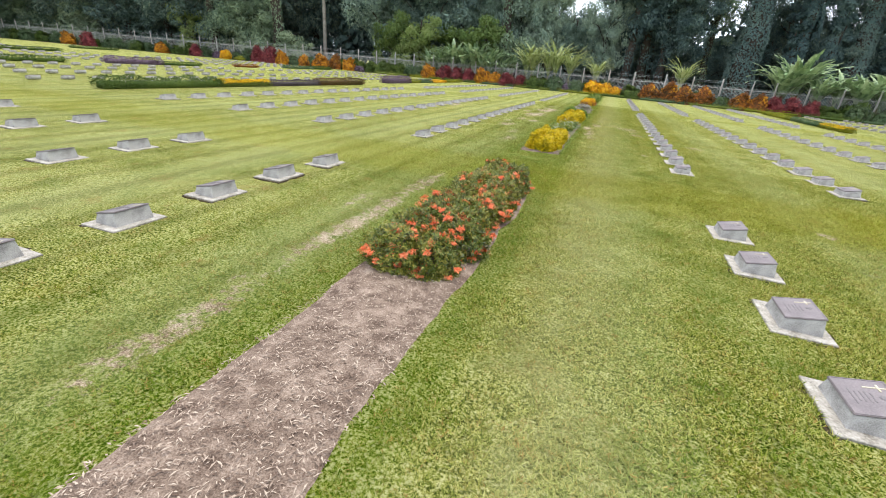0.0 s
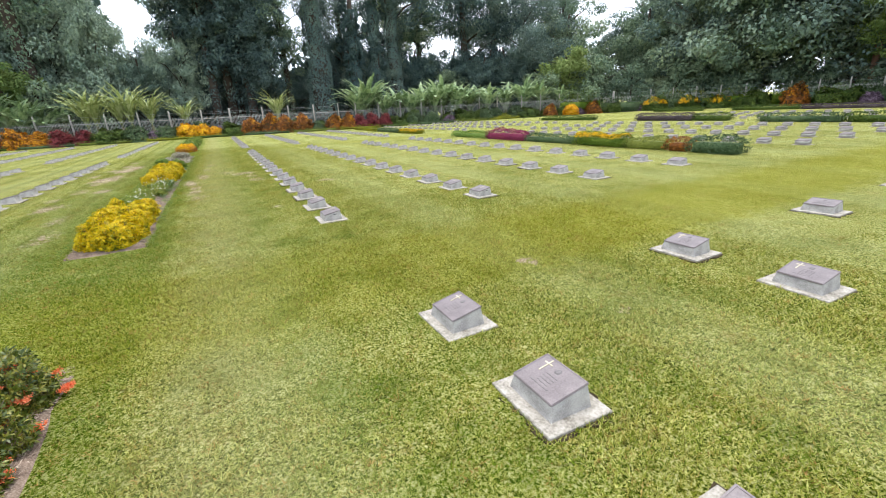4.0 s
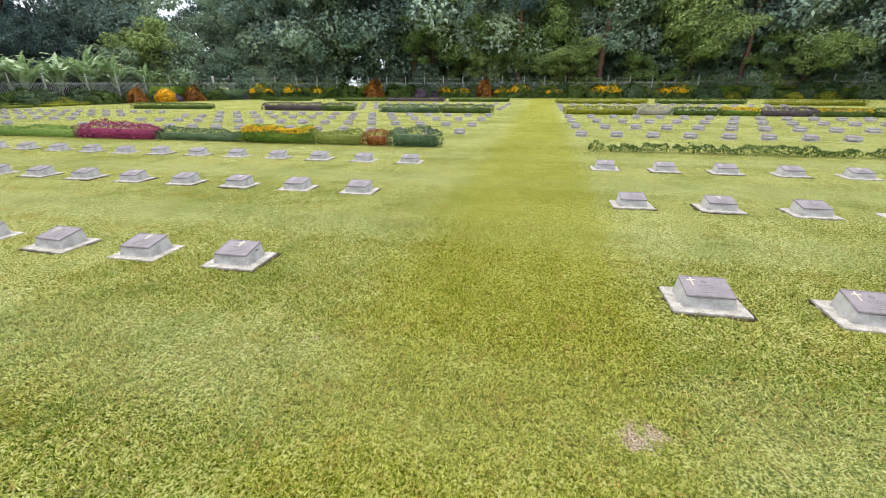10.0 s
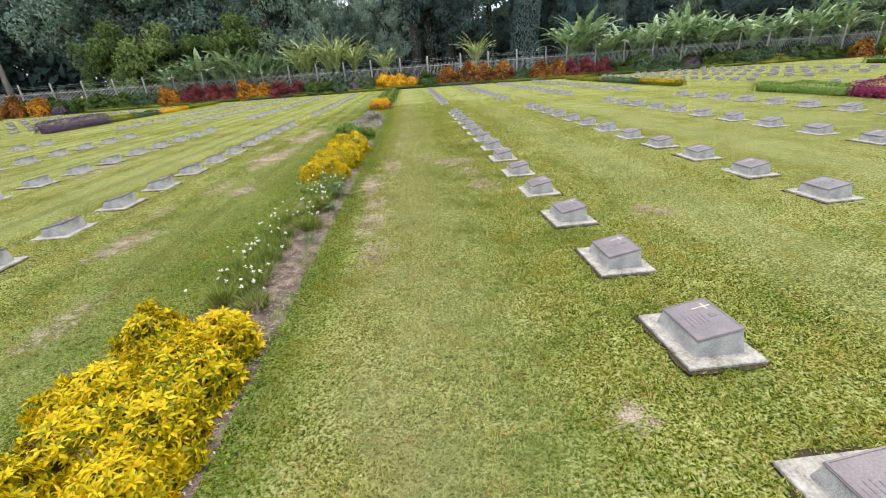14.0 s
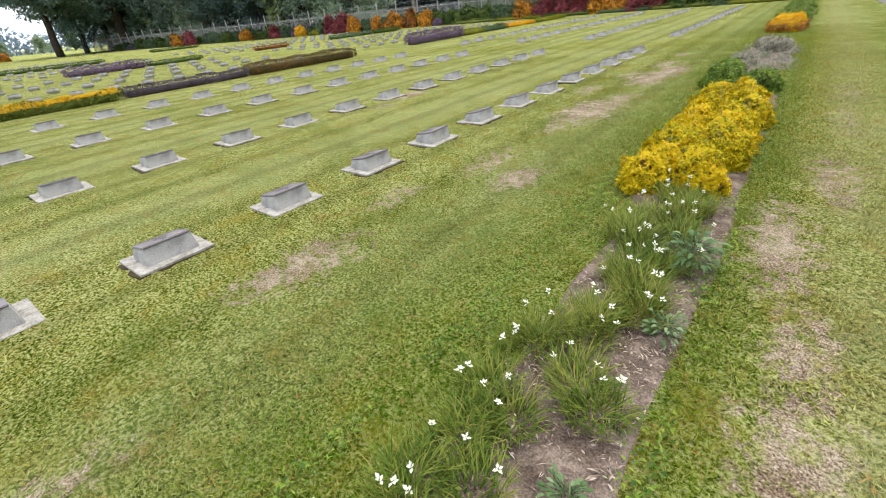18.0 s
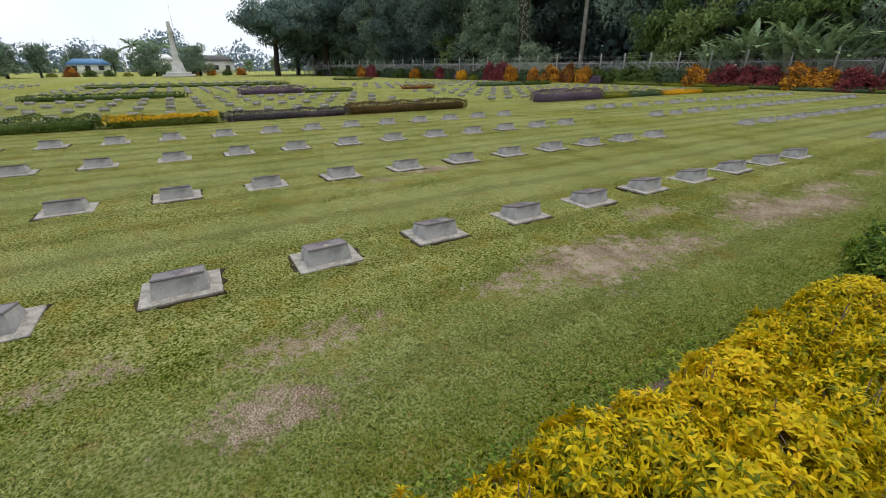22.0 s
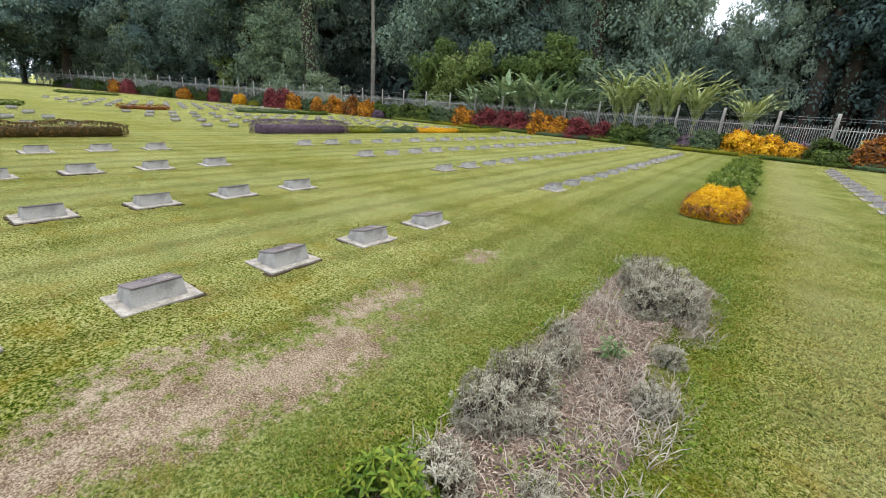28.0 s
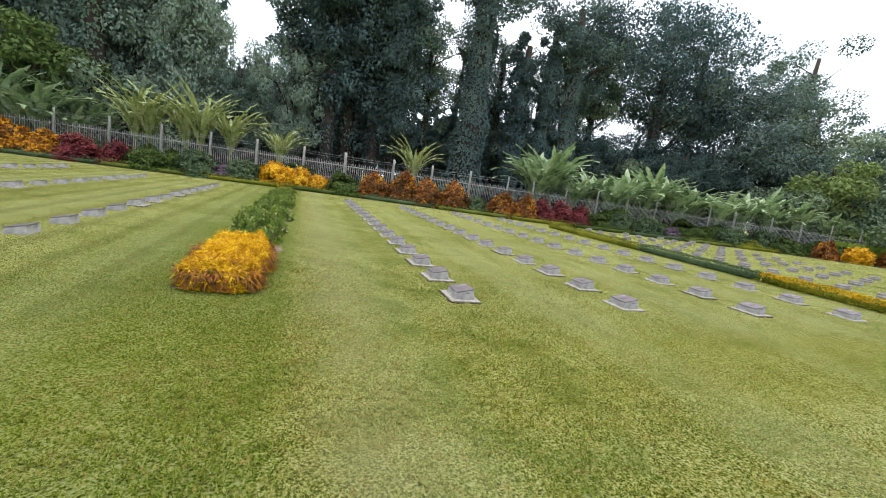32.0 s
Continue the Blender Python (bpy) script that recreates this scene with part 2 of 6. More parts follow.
# the darkest stops paint the shade between tufts into ground and blades
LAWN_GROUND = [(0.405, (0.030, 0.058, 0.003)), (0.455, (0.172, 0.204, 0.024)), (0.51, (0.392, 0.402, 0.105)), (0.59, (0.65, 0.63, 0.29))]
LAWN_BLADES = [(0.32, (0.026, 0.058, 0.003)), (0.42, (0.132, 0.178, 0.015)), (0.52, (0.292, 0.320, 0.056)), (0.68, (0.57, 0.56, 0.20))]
LAWN_DEAD = (0.42, 0.23, 0.085)
LAWN_PALE, LAWN_YELLOW, LAWN_STRAW = (0.44, 0.47, 0.21), (0.37, 0.370, 0.020), (0.34, 0.205, 0.075)
LAWN_FADED, LAWN_DARK, LAWN_LUSH = (0.36, 0.34, 0.15), (0.055, 0.072, 0.006), (0.080, 0.150, 0.008)
LAWN_WARM = (0.34, 0.235, 0.02)

M = {
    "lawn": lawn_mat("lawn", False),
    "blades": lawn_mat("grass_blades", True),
    "soil": mat("mulch_soil", [(0.090, 0.061, 0.046), (0.195, 0.142, 0.110), (0.34, 0.262, 0.208)], scale=9, fine=110, bump=1.0, rough=0.95, spec=0.1),
    "bed_soil": mat("weedy_bed_soil", [(0.065, 0.045, 0.034), (0.15, 0.11, 0.086), (0.27, 0.21, 0.165)], scale=9, fine=110, bump=1.0, rough=0.95, spec=0.1),
    "dark_soil": mat("dark_damp_soil", [(0.025, 0.02, 0.012), (0.075, 0.055, 0.03)], scale=9, fine=80, bump=0.8, rough=0.95, spec=0.1),
    "chip": mat("dry_mulch_chips", [(0.12, 0.08, 0.06), (0.27, 0.20, 0.155), (0.42, 0.34, 0.27)], scale=4, fine=40, bump=0.2, rough=0.9, spec=0.1, island=0.7),
    "pad": mat("pale_concrete", [(0.16, 0.142, 0.115), (0.315, 0.288, 0.250), (0.43, 0.40, 0.36)], scale=11, fine=70, bump=0.6, rough=0.9),
    "block": mat("grey_aggregate_concrete", [(0.235, 0.222, 0.212), (0.39, 0.372, 0.355), (0.52, 0.50, 0.475)], scale=8, fine=160, bump=0.6, rough=0.9),
    "bronze": mat("weathered_bronze", [(0.118, 0.096, 0.100), (0.166, 0.138, 0.142), (0.215, 0.182, 0.185)], scale=6, fine=110, bump=0.08, rough=0.45, spec=0.45),
    "relief": mat("pale_raised_bronze", [(0.40, 0.35, 0.25), (0.56, 0.51, 0.40)], scale=20, fine=90, bump=0.1, rough=0.6),
    "letters": mat("worn_raised_letters", [(0.125, 0.11, 0.113), (0.19, 0.172, 0.173)], scale=30, fine=90, bump=0.1, rough=0.6),
    "plate": mat("dark_number_plate", [(0.03, 0.03, 0.035), (0.07, 0.07, 0.075)], scale=20, bump=0.1, rough=0.5),
    "yellow": leaf_mat("yellow_croton_leaves", [(0.12, 0.15, 0.005), (0.46, 0.36, 0.003), (0.64, 0.49, 0.005), (0.67, 0.42, 0.006)], scale=1.6, island=0.6),
    "ixora": leaf_mat("olive_green_ixora_leaves", [(0.030, 0.055, 0.006), (0.12, 0.155, 0.016), (0.31, 0.27, 0.045)], spec=0.5, rough=0.4),
    "ixora_flower": leaf_mat("orange_red_ixora_petals", [(0.64, 0.10, 0.03), (0.80, 0.21, 0.085), (0.84, 0.34, 0.18)], translucent=0.3),
    "silver": leaf_mat("silver_grey_leaves", [(0.17, 0.155, 0.10), (0.34, 0.32, 0.24), (0.50, 0.48, 0.40)], spec=0.15, rough=0.8, island=0.45),
    "green": leaf_mat("mid_green_shrub_leaves", [(0.03, 0.07, 0.008), (0.11, 0.19, 0.02), (0.26, 0.31, 0.04)]),
    "fresh": leaf_mat("fresh_green_leaves", [(0.06, 0.12, 0.015), (0.17, 0.27, 0.05), (0.29, 0.38, 0.10)]),
    "orange": leaf_mat("orange_narrow_croton_leaves", [(0.32, 0.14, 0.008), (0.74, 0.37, 0.008), (0.86, 0.56, 0.02)], island=0.55),
    "gold": leaf_mat("golden_narrow_croton_leaves", [(0.36, 0.15, 0.004), (0.74, 0.42, 0.004), (0.86, 0.60, 0.012)], island=0.6, scale=2.0),
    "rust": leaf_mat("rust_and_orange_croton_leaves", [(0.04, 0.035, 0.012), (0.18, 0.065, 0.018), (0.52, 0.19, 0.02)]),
    "amber": leaf_mat("amber_croton_leaves", [(0.05, 0.035, 0.014), (0.42, 0.15, 0.012), (0.80, 0.40, 0.02)]),
    "amber_tip": leaf_mat("bright_amber_young_leaves", [(0.40, 0.13, 0.008), (0.72, 0.32, 0.012), (0.84, 0.50, 0.03)], island=0.6),
    "dark_rust": leaf_mat("dark_rusty_leaves", [(0.03, 0.035, 0.012), (0.085, 0.06, 0.02), (0.24, 0.12, 0.03)]),
    "red": leaf_mat("crimson_cordyline_leaves", [(0.045, 0.015, 0.015), (0.20, 0.035, 0.045), (0.40, 0.095, 0.09)]),
    "dusk": leaf_mat("dark_purple_brown_leaves", [(0.03, 0.022, 0.026), (0.08, 0.062, 0.07), (0.16, 0.13, 0.14)]),
    "pink": leaf_mat("pink_and_cream_leaves", [(0.22, 0.075, 0.06), (0.44, 0.18, 0.155), (0.50, 0.34, 0.18)]),
    "purple": leaf_mat("dusky_purple_leaves", [(0.05, 0.03, 0.045), (0.14, 0.09, 0.135), (0.26, 0.20, 0.26)]),
    "maroon": leaf_mat("maroon_leaves", [(0.06, 0.015, 0.03), (0.24, 0.03, 0.09), (0.36, 0.07, 0.14)]),
    "box": leaf_mat("clipped_box_leaves", [(0.022, 0.046, 0.008), (0.062, 0.105, 0.018), (0.14, 0.185, 0.035)]),
    "lime": leaf_mat("lime_green_leaves", [(0.05, 0.075, 0.008), (0.17, 0.19, 0.015), (0.36, 0.33, 0.02)]),
    "teal": leaf_mat("blue_green_leaves", [(0.022, 0.05, 0.02), (0.07, 0.12, 0.05), (0.15, 0.20, 0.10)]),
    "olive": leaf_mat("olive_leaves", [(0.05, 0.07, 0.012), (0.15, 0.19, 0.03), (0.26, 0.28, 0.06)]),
    "flower_yellow": leaf_mat("yellow_petals", [(0.62, 0.36, 0.008), (0.72, 0.50, 0.02)]),
    "flower_white": leaf_mat("white_petals", [(0.66, 0.64, 0.50), (0.82, 0.81, 0.70)]),
    "flower_pale": leaf_mat("cream_petals", [(0.66, 0.58, 0.22), (0.82, 0.78, 0.55)]),
    "lily": leaf_mat("thin_grassy_leaves", [(0.05, 0.085, 0.01), (0.13, 0.19, 0.022), (0.30, 0.28, 0.06)]),
    "weed": leaf_mat("grey_green_weed_leaves", [(0.06, 0.11, 0.035), (0.13, 0.20, 0.08), (0.22, 0.30, 0.14)]),
    "dry": leaf_mat("dry_straw_stems", [(0.14, 0.11, 0.085), (0.32, 0.275, 0.22), (0.50, 0.45, 0.38)], spec=0.15, rough=0.8),
    "twig": mat("grey_brown_twigs", [(0.05, 0.038, 0.028), (0.16, 0.12, 0.09)], scale=12, fine=70, bump=0.4),
    # dark, deep and mid canopy leaves are lifted and blued to paint in haze
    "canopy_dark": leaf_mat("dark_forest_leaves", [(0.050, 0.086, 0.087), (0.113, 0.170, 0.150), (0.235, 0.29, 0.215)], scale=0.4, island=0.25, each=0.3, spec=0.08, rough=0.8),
    # blue-grey in place of green: distance haze put into the leaf colour
    "far_haze": leaf_mat("haze_tinted_leaves", [(0.13, 0.18, 0.22), (0.20, 0.26, 0.31), (0.28, 0.345, 0.39)], scale=0.1, island=0.25, spec=0.05, rough=0.9),
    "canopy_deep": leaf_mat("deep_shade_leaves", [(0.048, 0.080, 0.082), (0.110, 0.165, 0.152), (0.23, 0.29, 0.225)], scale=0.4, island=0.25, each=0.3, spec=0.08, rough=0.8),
    # paler copy of the canopy leaves, with haze put into the colour
    "canopy_veil": leaf_mat("haze_paled_leaves", [(0.11, 0.165, 0.140), (0.215, 0.295, 0.235), (0.37, 0.45, 0.33)], scale=0.4, island=0.25, each=0.3, spec=0.08, rough=0.8),
    "canopy_mid": leaf_mat("forest_leaves", [(0.080, 0.132, 0.098), (0.185, 0.255, 0.165), (0.35, 0.42, 0.25)], scale=0.4, island=0.25, each=0.3, spec=0.08, rough=0.8),
    "canopy_light": leaf_mat("pale_forest_leaves", [(0.08, 0.135, 0.045), (0.185, 0.255, 0.08), (0.31, 0.37, 0.14)], scale=0.4, island=0.3, each=0.3, spec=0.08, rough=0.8),
    "flame": leaf_mat("flame_tree_blossom", [(0.08, 0.08, 0.02), (0.48, 0.14, 0.03), (0.68, 0.27, 0.08)], scale=0.3),
    "banana": leaf_mat("banana_leaves", [(0.10, 0.17, 0.075), (0.24, 0.345, 0.16), (0.45, 0.55, 0.32)], scale=1.6, island=0.3, each=0.3, spec=0.5, rough=0.4),
    "fan_leaf": leaf_mat("yellow_green_paddle_leaves", [(0.16, 0.20, 0.06), (0.32, 0.38, 0.13), (0.48, 0.52, 0.26)], scale=1.6, island=0.25, each=0.3, spec=0.4, rough=0.45),
    "banana_stem": mat("banana_stem", [(0.10, 0.11, 0.04), (0.22, 0.19, 0.09)], scale=3, fine=20, bump=0.3),
    "bark": mat("dark_bark", [(0.03, 0.024, 0.018), (0.09, 0.07, 0.055)], scale=2, fine=14, bump=0.7, rough=0.95),
    "pale_bark": mat("pale_bark", [(0.26, 0.23, 0.19), (0.46, 0.42, 0.36)], scale=2, fine=14, bump=0.5, rough=0.9),
    "red_bark": mat("reddish_bark", [(0.10, 0.05, 0.035), (0.22, 0.12, 0.085)], scale=2, fine=14, bump=0.5, rough=0.9),
    "post": mat("weathered_concrete_post", [(0.30, 0.29, 0.26), (0.52, 0.50, 0.46)], scale=4, fine=40, bump=0.4, rough=0.9),
    "picket": mat("grey_painted_pickets", [(0.27, 0.27, 0.25), (0.46, 0.455, 0.42)], scale=2, fine=30, bump=0.1, rough=0.6),
    "stone": mat("white_memorial_stone", [(0.44, 0.43, 0.41), (0.62, 0.61, 0.58)], scale=1.5, fine=20, bump=0.1, rough=0.8),
    "shelter": mat("grey_rendered_wall", [(0.40, 0.40, 0.375), (0.58, 0.57, 0.54)], scale=0.8, fine=10, bump=0.2, rough=0.9),
    "roof": mat("dark_roof_slab", [(0.06, 0.06, 0.06), (0.13, 0.125, 0.12)], scale=1, fine=12, bump=0.2),
    "blue_roof": mat("blue_sheet_roof", [(0.05, 0.14, 0.28), (0.10, 0.22, 0.38)], scale=1, fine=8, bump=0.1, rough=0.5),
    "white_wall": mat("white_painted_wall", [(0.60, 0.60, 0.58), (0.80, 0.80, 0.78)], scale=0.5, fine=6, bump=0.05),
    "steel": mat("galvanised_steel", [(0.45, 0.46, 0.48), (0.62, 0.63, 0.65)], scale=2, fine=20, bump=0.05, rough=0.4, metal=0.6),
}

# ---- mesh helpers ----


def mesh_tris(name, v, t, material, smooth=False):
    v = np.ascontiguousarray(v, dtype=np.float32)
    t = np.ascontiguousarray(t, dtype=np.int32)
    me = bpy.data.meshes.new(name)
    me.vertices.add(len(v))
    me.vertices.foreach_set("co", v.ravel())
    me.loops.add(t.size)
    me.loops.foreach_set("vertex_index", t.ravel())
    me.polygons.add(len(t))
    me.polygons.foreach_set("loop_start", np.arange(0, t.size, t.shape[1], dtype=np.int32))
    me.update(calc_edges=True)
    if smooth:
        me.polygons.foreach_set("use_smooth", np.ones(len(t), dtype=bool))
    for m in material if isinstance(material, (list, tuple)) else [material]:
        me.materials.append(m)
    return me


def unit(a):
    return a / np.maximum(np.linalg.norm(a, axis=-1, keepdims=True), 1e-9)


def leaves(p, d, nrm, length, width, droop=0.25, fine=False):
    """Vertices and triangles of one bent, pointed leaf at each p, that grows along d with its face to nrm."""
    n = len(p)
    d = unit(d)
    side = unit(np.cross(d, nrm))
    up = np.cross(side, d)
    length, width = np.broadcast_to(length, n)[:, None], np.broadcast_to(width, n)[:, None]
    if not fine:
        mid = p + d * length * 0.5 + up * length * 0.08
        tip = p + d * length - up * length * droop
        v = np.stack([p, mid - side * width / 2, mid + side * width / 2, tip], 1)
        t = np.array([[0, 2, 1], [1, 2, 3]])
    else:
        a = p + d * length * 0.3 + up * length * 0.05
        b = p + d * length * 0.65 + up * length * (0.05 - droop * 0.3)
        tip = p + d * length - up * length * droop
        v = np.stack([p, a - side * width * 0.4, a + side * width * 0.4, b - side * width * 0.42, b + side * width * 0.42, tip], 1)
        t = np.array([[0, 2, 1], [1, 2, 4], [1, 4, 3], [3, 4, 5]])
    k = v.shape[1]
    tris = (np.arange(n)[:, None, None] * k + t[None]).reshape(-1, 3)
    return v.reshape(-1, 3), tris


def join(*parts):
    vs, ts, base = [], [], 0
    for v, t in parts:
        vs.append(v)
        ts.append(t + base)
        base += len(v)
    return np.concatenate(vs), np.concatenate(ts)


def rosettes(rng, p, n, per, length, width, spread=1.0, droop=0.3, fine=True):
    """Whorls of leaves at shoot tips p that point along n."""
    k = len(p)
    n = unit(n)
    ref = np.where(np.abs(n[:, 2:3]) > 0.9, np.array([[1.0, 0, 0]]), np.array([[0, 0, 1.0]]))
    u = unit(np.cross(n, ref))
    w = np.cross(n, u)
    ang = (np.arange(per)[None] * 2.4 + rng.uniform(0, 6.28, (k, 1)) + rng.normal(0, 0.25, (k, per)))[..., None]
    rise = (np.linspace(0.15, 1.1, per)[None] + rng.normal(0, 0.15, (k, per)))[..., None]
    d = (np.cos(ang) * u[:, None] + np.sin(ang) * w[:, None]) * spread + n[:, None] * rise
    base = p[:, None] - n[:, None] * (length * 0.5 * (1 - np.linspace(0, 1, per)[None, :, None]))
    d = d.reshape(-1, 3)
    nn = np.repeat(n, per, 0) + rng.normal(0, 0.15, (k * per, 3))
    return leaves(base.reshape(-1, 3), d, nn, length * rng.uniform(0.65, 1.15, k * per), width * rng.uniform(0.75, 1.2, k * per), droop, fine)


def tube(path, radii, sides=8):
    """A tapered tube along a path, closed at its ends."""
    path = np.asarray(path, float)
    radii = np.broadcast_to(radii, len(path))
    tang = unit(np.gradient(path, axis=0))
    ref = np.array([1.0, 0, 0]) if abs(tang[0, 0]) < 0.8 else np.array([0, 1.0, 0])
    u = unit(np.cross(tang, ref))
    w = np.cross(tang, u)
    a = np.linspace(0, 2 * np.pi, sides, endpoint=False)
    ring = path[:, None] + radii[:, None, None] * (np.cos(a)[None, :, None] * u[:, None] + np.sin(a)[None, :, None] * w[:, None])
    v = ring.reshape(-1, 3)
    t = []
    for i in range(len(path) - 1):
        for j in range(sides):
            a0, a1 = i * sides + j, i * sides + (j + 1) % sides
            t += [(a0, a1, a1 + sides), (a0, a1 + sides, a0 + sides)]
    v = np.concatenate([v, path[:1], path[-1:]])
    c0, c1 = len(v) - 2, len(v) - 1
    for j in range(sides):
        t += [(c0, (j + 1) % sides, j), (c1, c1 - 1 - sides + j - 0, c1 - 1 - sides + (j + 1) % sides)]
    return v, np.array(t)


def box_np(x0, x1, y0, y1, z0, z1):
    v = np.array([(x, y, z) for z in (z0, z1) for y in (y0, y1) for x in (x0, x1)], float)
    q = [(0, 2, 3, 1), (4, 5, 7, 6), (0, 1, 5, 4), (2, 6, 7, 3), (0, 4, 6, 2), (1, 3, 7, 5)]
    return v, np.array([f for a, b, c, d in q for f in ((a, b, c), (a, c, d))])


def bevel_box(x0, x1, y0, y1, z0, z1, r=0.006):
    """A box with bevelled edges as a bmesh."""
    bm = bmesh.new()
    bmesh.ops.create_cube(bm, size=1)
    for v in bm.verts:
        v.co = ((x0 + x1) / 2 + v.co.x * (x1 - x0), (y0 + y1) / 2 + v.co.y * (y1 - y0), (z0 + z1) / 2 + v.co.z * (z1 - z0))
    if r:
        bmesh.ops.bevel(bm, geom=bm.edges[:], offset=r, segments=1, affect="EDGES")
    return bm


def bm_mesh(name, bm, material):
    me = bpy.data.meshes.new(name)
    bm.to_mesh(me)
    bm.free()
    me.materials.append(material)
    return me


def part(name, data, parent, label="", kind=""):
    ob = new(name, data)
    ob.parent = parent
    return tagged(ob, label, kind=kind)


def value_noise(x, y, seed):
    """Smooth noise in 0..1 on a unit lattice."""
    r = np.random.RandomState(seed).rand(257, 257)
    xi, yi = np.floor(x).astype(int), np.floor(y).astype(int)
    fx, fy = x - xi, y - yi
    fx, fy = fx * fx * (3 - 2 * fx), fy * fy * (3 - 2 * fy)
    g = lambda i, j: r[i % 257, j % 257]
    return (g(xi, yi) * (1 - fx) + g(xi + 1, yi) * fx) * (1 - fy) + (g(xi, yi + 1) * (1 - fx) + g(xi + 1, yi + 1) * fx) * fy


# ---- plan: rows of markers along y, in blocks between two walks ----
ROWS_EAST = [1.46, 4.36, 7.38, 10.27]
ROWS_WEST = [-4.59, -7.55, -10.45, -13.35]
STEP = 1.12
BLOCKS = {1: [4.0 - STEP * i for i in range(16)], 2: [8.195 + STEP * i for i in range(16)], 3: [29.37 + STEP * i for i in range(16)]}
BED_X = (-2.1, -1.1)
BEDS = [(-9.0, 4.85), (8.15, 25.35), (29.1, 48.9)]

# worn patches: middle, half sizes, strength
PATCHES = [(-3.45, 13.1, 0.34, 0.65, 0.9), (-3.3, 18.15, 0.5, 0.95, 1.1), (-3.15, 19.1, 0.28, 0.6, 0.95), (-2.9, 15.3, 0.3, 0.5, 0.95), (-3.4, 15.6, 0.26, 0.6, 0.8), (-3.2, 21.0, 0.42, 1.1, 1.1), (-3.05, 21.8, 0.36, 1.1, 1.1),
           (-3.65, 21.3, 0.28, 0.7, 0.85), (-3.35, 22.8, 0.26, 0.8, 0.9), (-3.35, 24.4, 0.2, 0.45, 0.9), (-3.4, 17.1, 0.24, 0.4, 0.8), (-3.9, 19.7, 0.24, 0.5, 0.9), (-3.7, 14.4, 0.2, 0.4, 0.75), (-0.85, 14.9, 0.24, 0.9, 1.0), (-0.7, 13.9, 0.2, 0.4, 0.9),
           (-0.7, 13.2, 0.26, 0.7, 0.85), (-0.6, 12.2, 0.28, 0.5, 0.75), (-0.55, 16.3, 0.22, 0.9, 0.85), (-0.45, 18.5, 0.18, 1.2, 0.65), (-2.68, 1.9, 0.17, 1.8, 0.92), (-2.72, 3.9, 0.16, 1.0, 0.85), (-2.62, -0.4, 0.15, 0.9, 0.85), (-3.1, 2.6, 0.12, 0.5, 0.8),
           (0.55, 16.2, 0.5, 0.55, 0.9), (0.8, 14.4, 0.3, 0.45, 0.85), (0.75, 15.3, 0.3, 0.6, 0.75), (0.8, 9.9, 0.15, 0.15, 1.0), (-2.7, 9.9, 0.24, 0.6, 0.8), (-2.9, 11.4, 0.22, 0.5, 0.75), (2.8, 4.75, 0.13, 0.17, 0.85), (2.7, 3.4, 0.09, 0.11, 0.75),
           (3.2, 6.8, 0.13, 0.13, 0.7), (-7.3, 18.6, 0.34, 0.55, 1.0), (-7.0, 17.6, 0.22, 0.35, 0.75), (2.4, 12.7, 0.34, 0.3, 0.8), (0.1, 16.8, 0.3, 0.6, 0.75), (-0.4, 20.0, 0.25, 0.9, 0.65)]


def bare_at(x, y):
    b = np.zeros_like(x)
    w = 0.75 + 0.5 * value_noise(x * 4, y * 4, 3)
    for cx, cy, rx, ry, s in PATCHES:
        d = np.sqrt(((x - cx) / rx) ** 2 + ((y - cy) / ry) ** 2) / w
        b = np.maximum(b, 0.86 * s * np.clip(1.4 - d, 0, 1))
    return b


# ---- ground: one sheet out to the horizon ----
gx = np.concatenate([[-4000, -1200, -400, -160, -90, -50, -30, -20, -14, -10, -8.5], np.arange(-7.8, 4.6, 0.1), [5, 6, 8, 10, 14, 20, 30, 50, 90, 160, 400, 1200, 4000]])
gy = np.concatenate([[-4000, -1200, -400, -160, -90, -50, -30, -18, -10, -6, -4, -3], np.arange(-2.4, 29, 0.1), [30, 32, 36, 42, 50, 60, 90, 160, 400, 1200, 4000]])
X, Y = np.meshgrid(gx, gy, indexing="ij")
near_path = (np.abs(X) < 8) & (Y > -3) & (Y < 30)
Z = np.where(near_path, 0.012 * (value_noise(X * 1.5, Y * 1.5, 5) - 0.5) + 0.014 * (value_noise(X * 6, Y * 6, 6) - 0.5) - 0.012, -0.012)
nx, ny = X.shape
idx = np.arange(nx * ny).reshape(nx, ny)
quads = np.stack([idx[:-1, :-1], idx[1:, :-1], idx[1:, 1:], idx[:-1, 1:]], -1).reshape(-1, 4)
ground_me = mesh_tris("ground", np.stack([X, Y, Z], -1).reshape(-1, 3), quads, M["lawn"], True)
at = ground_me.attributes.new("bare", "FLOAT", "POINT")
at.data.foreach_set("value", bare_at(X, Y).astype(np.float32).ravel())
tagged(new("ground", ground_me), "mown yellow-green lawn with worn straw-coloured patches", "lawn", kind="structure")

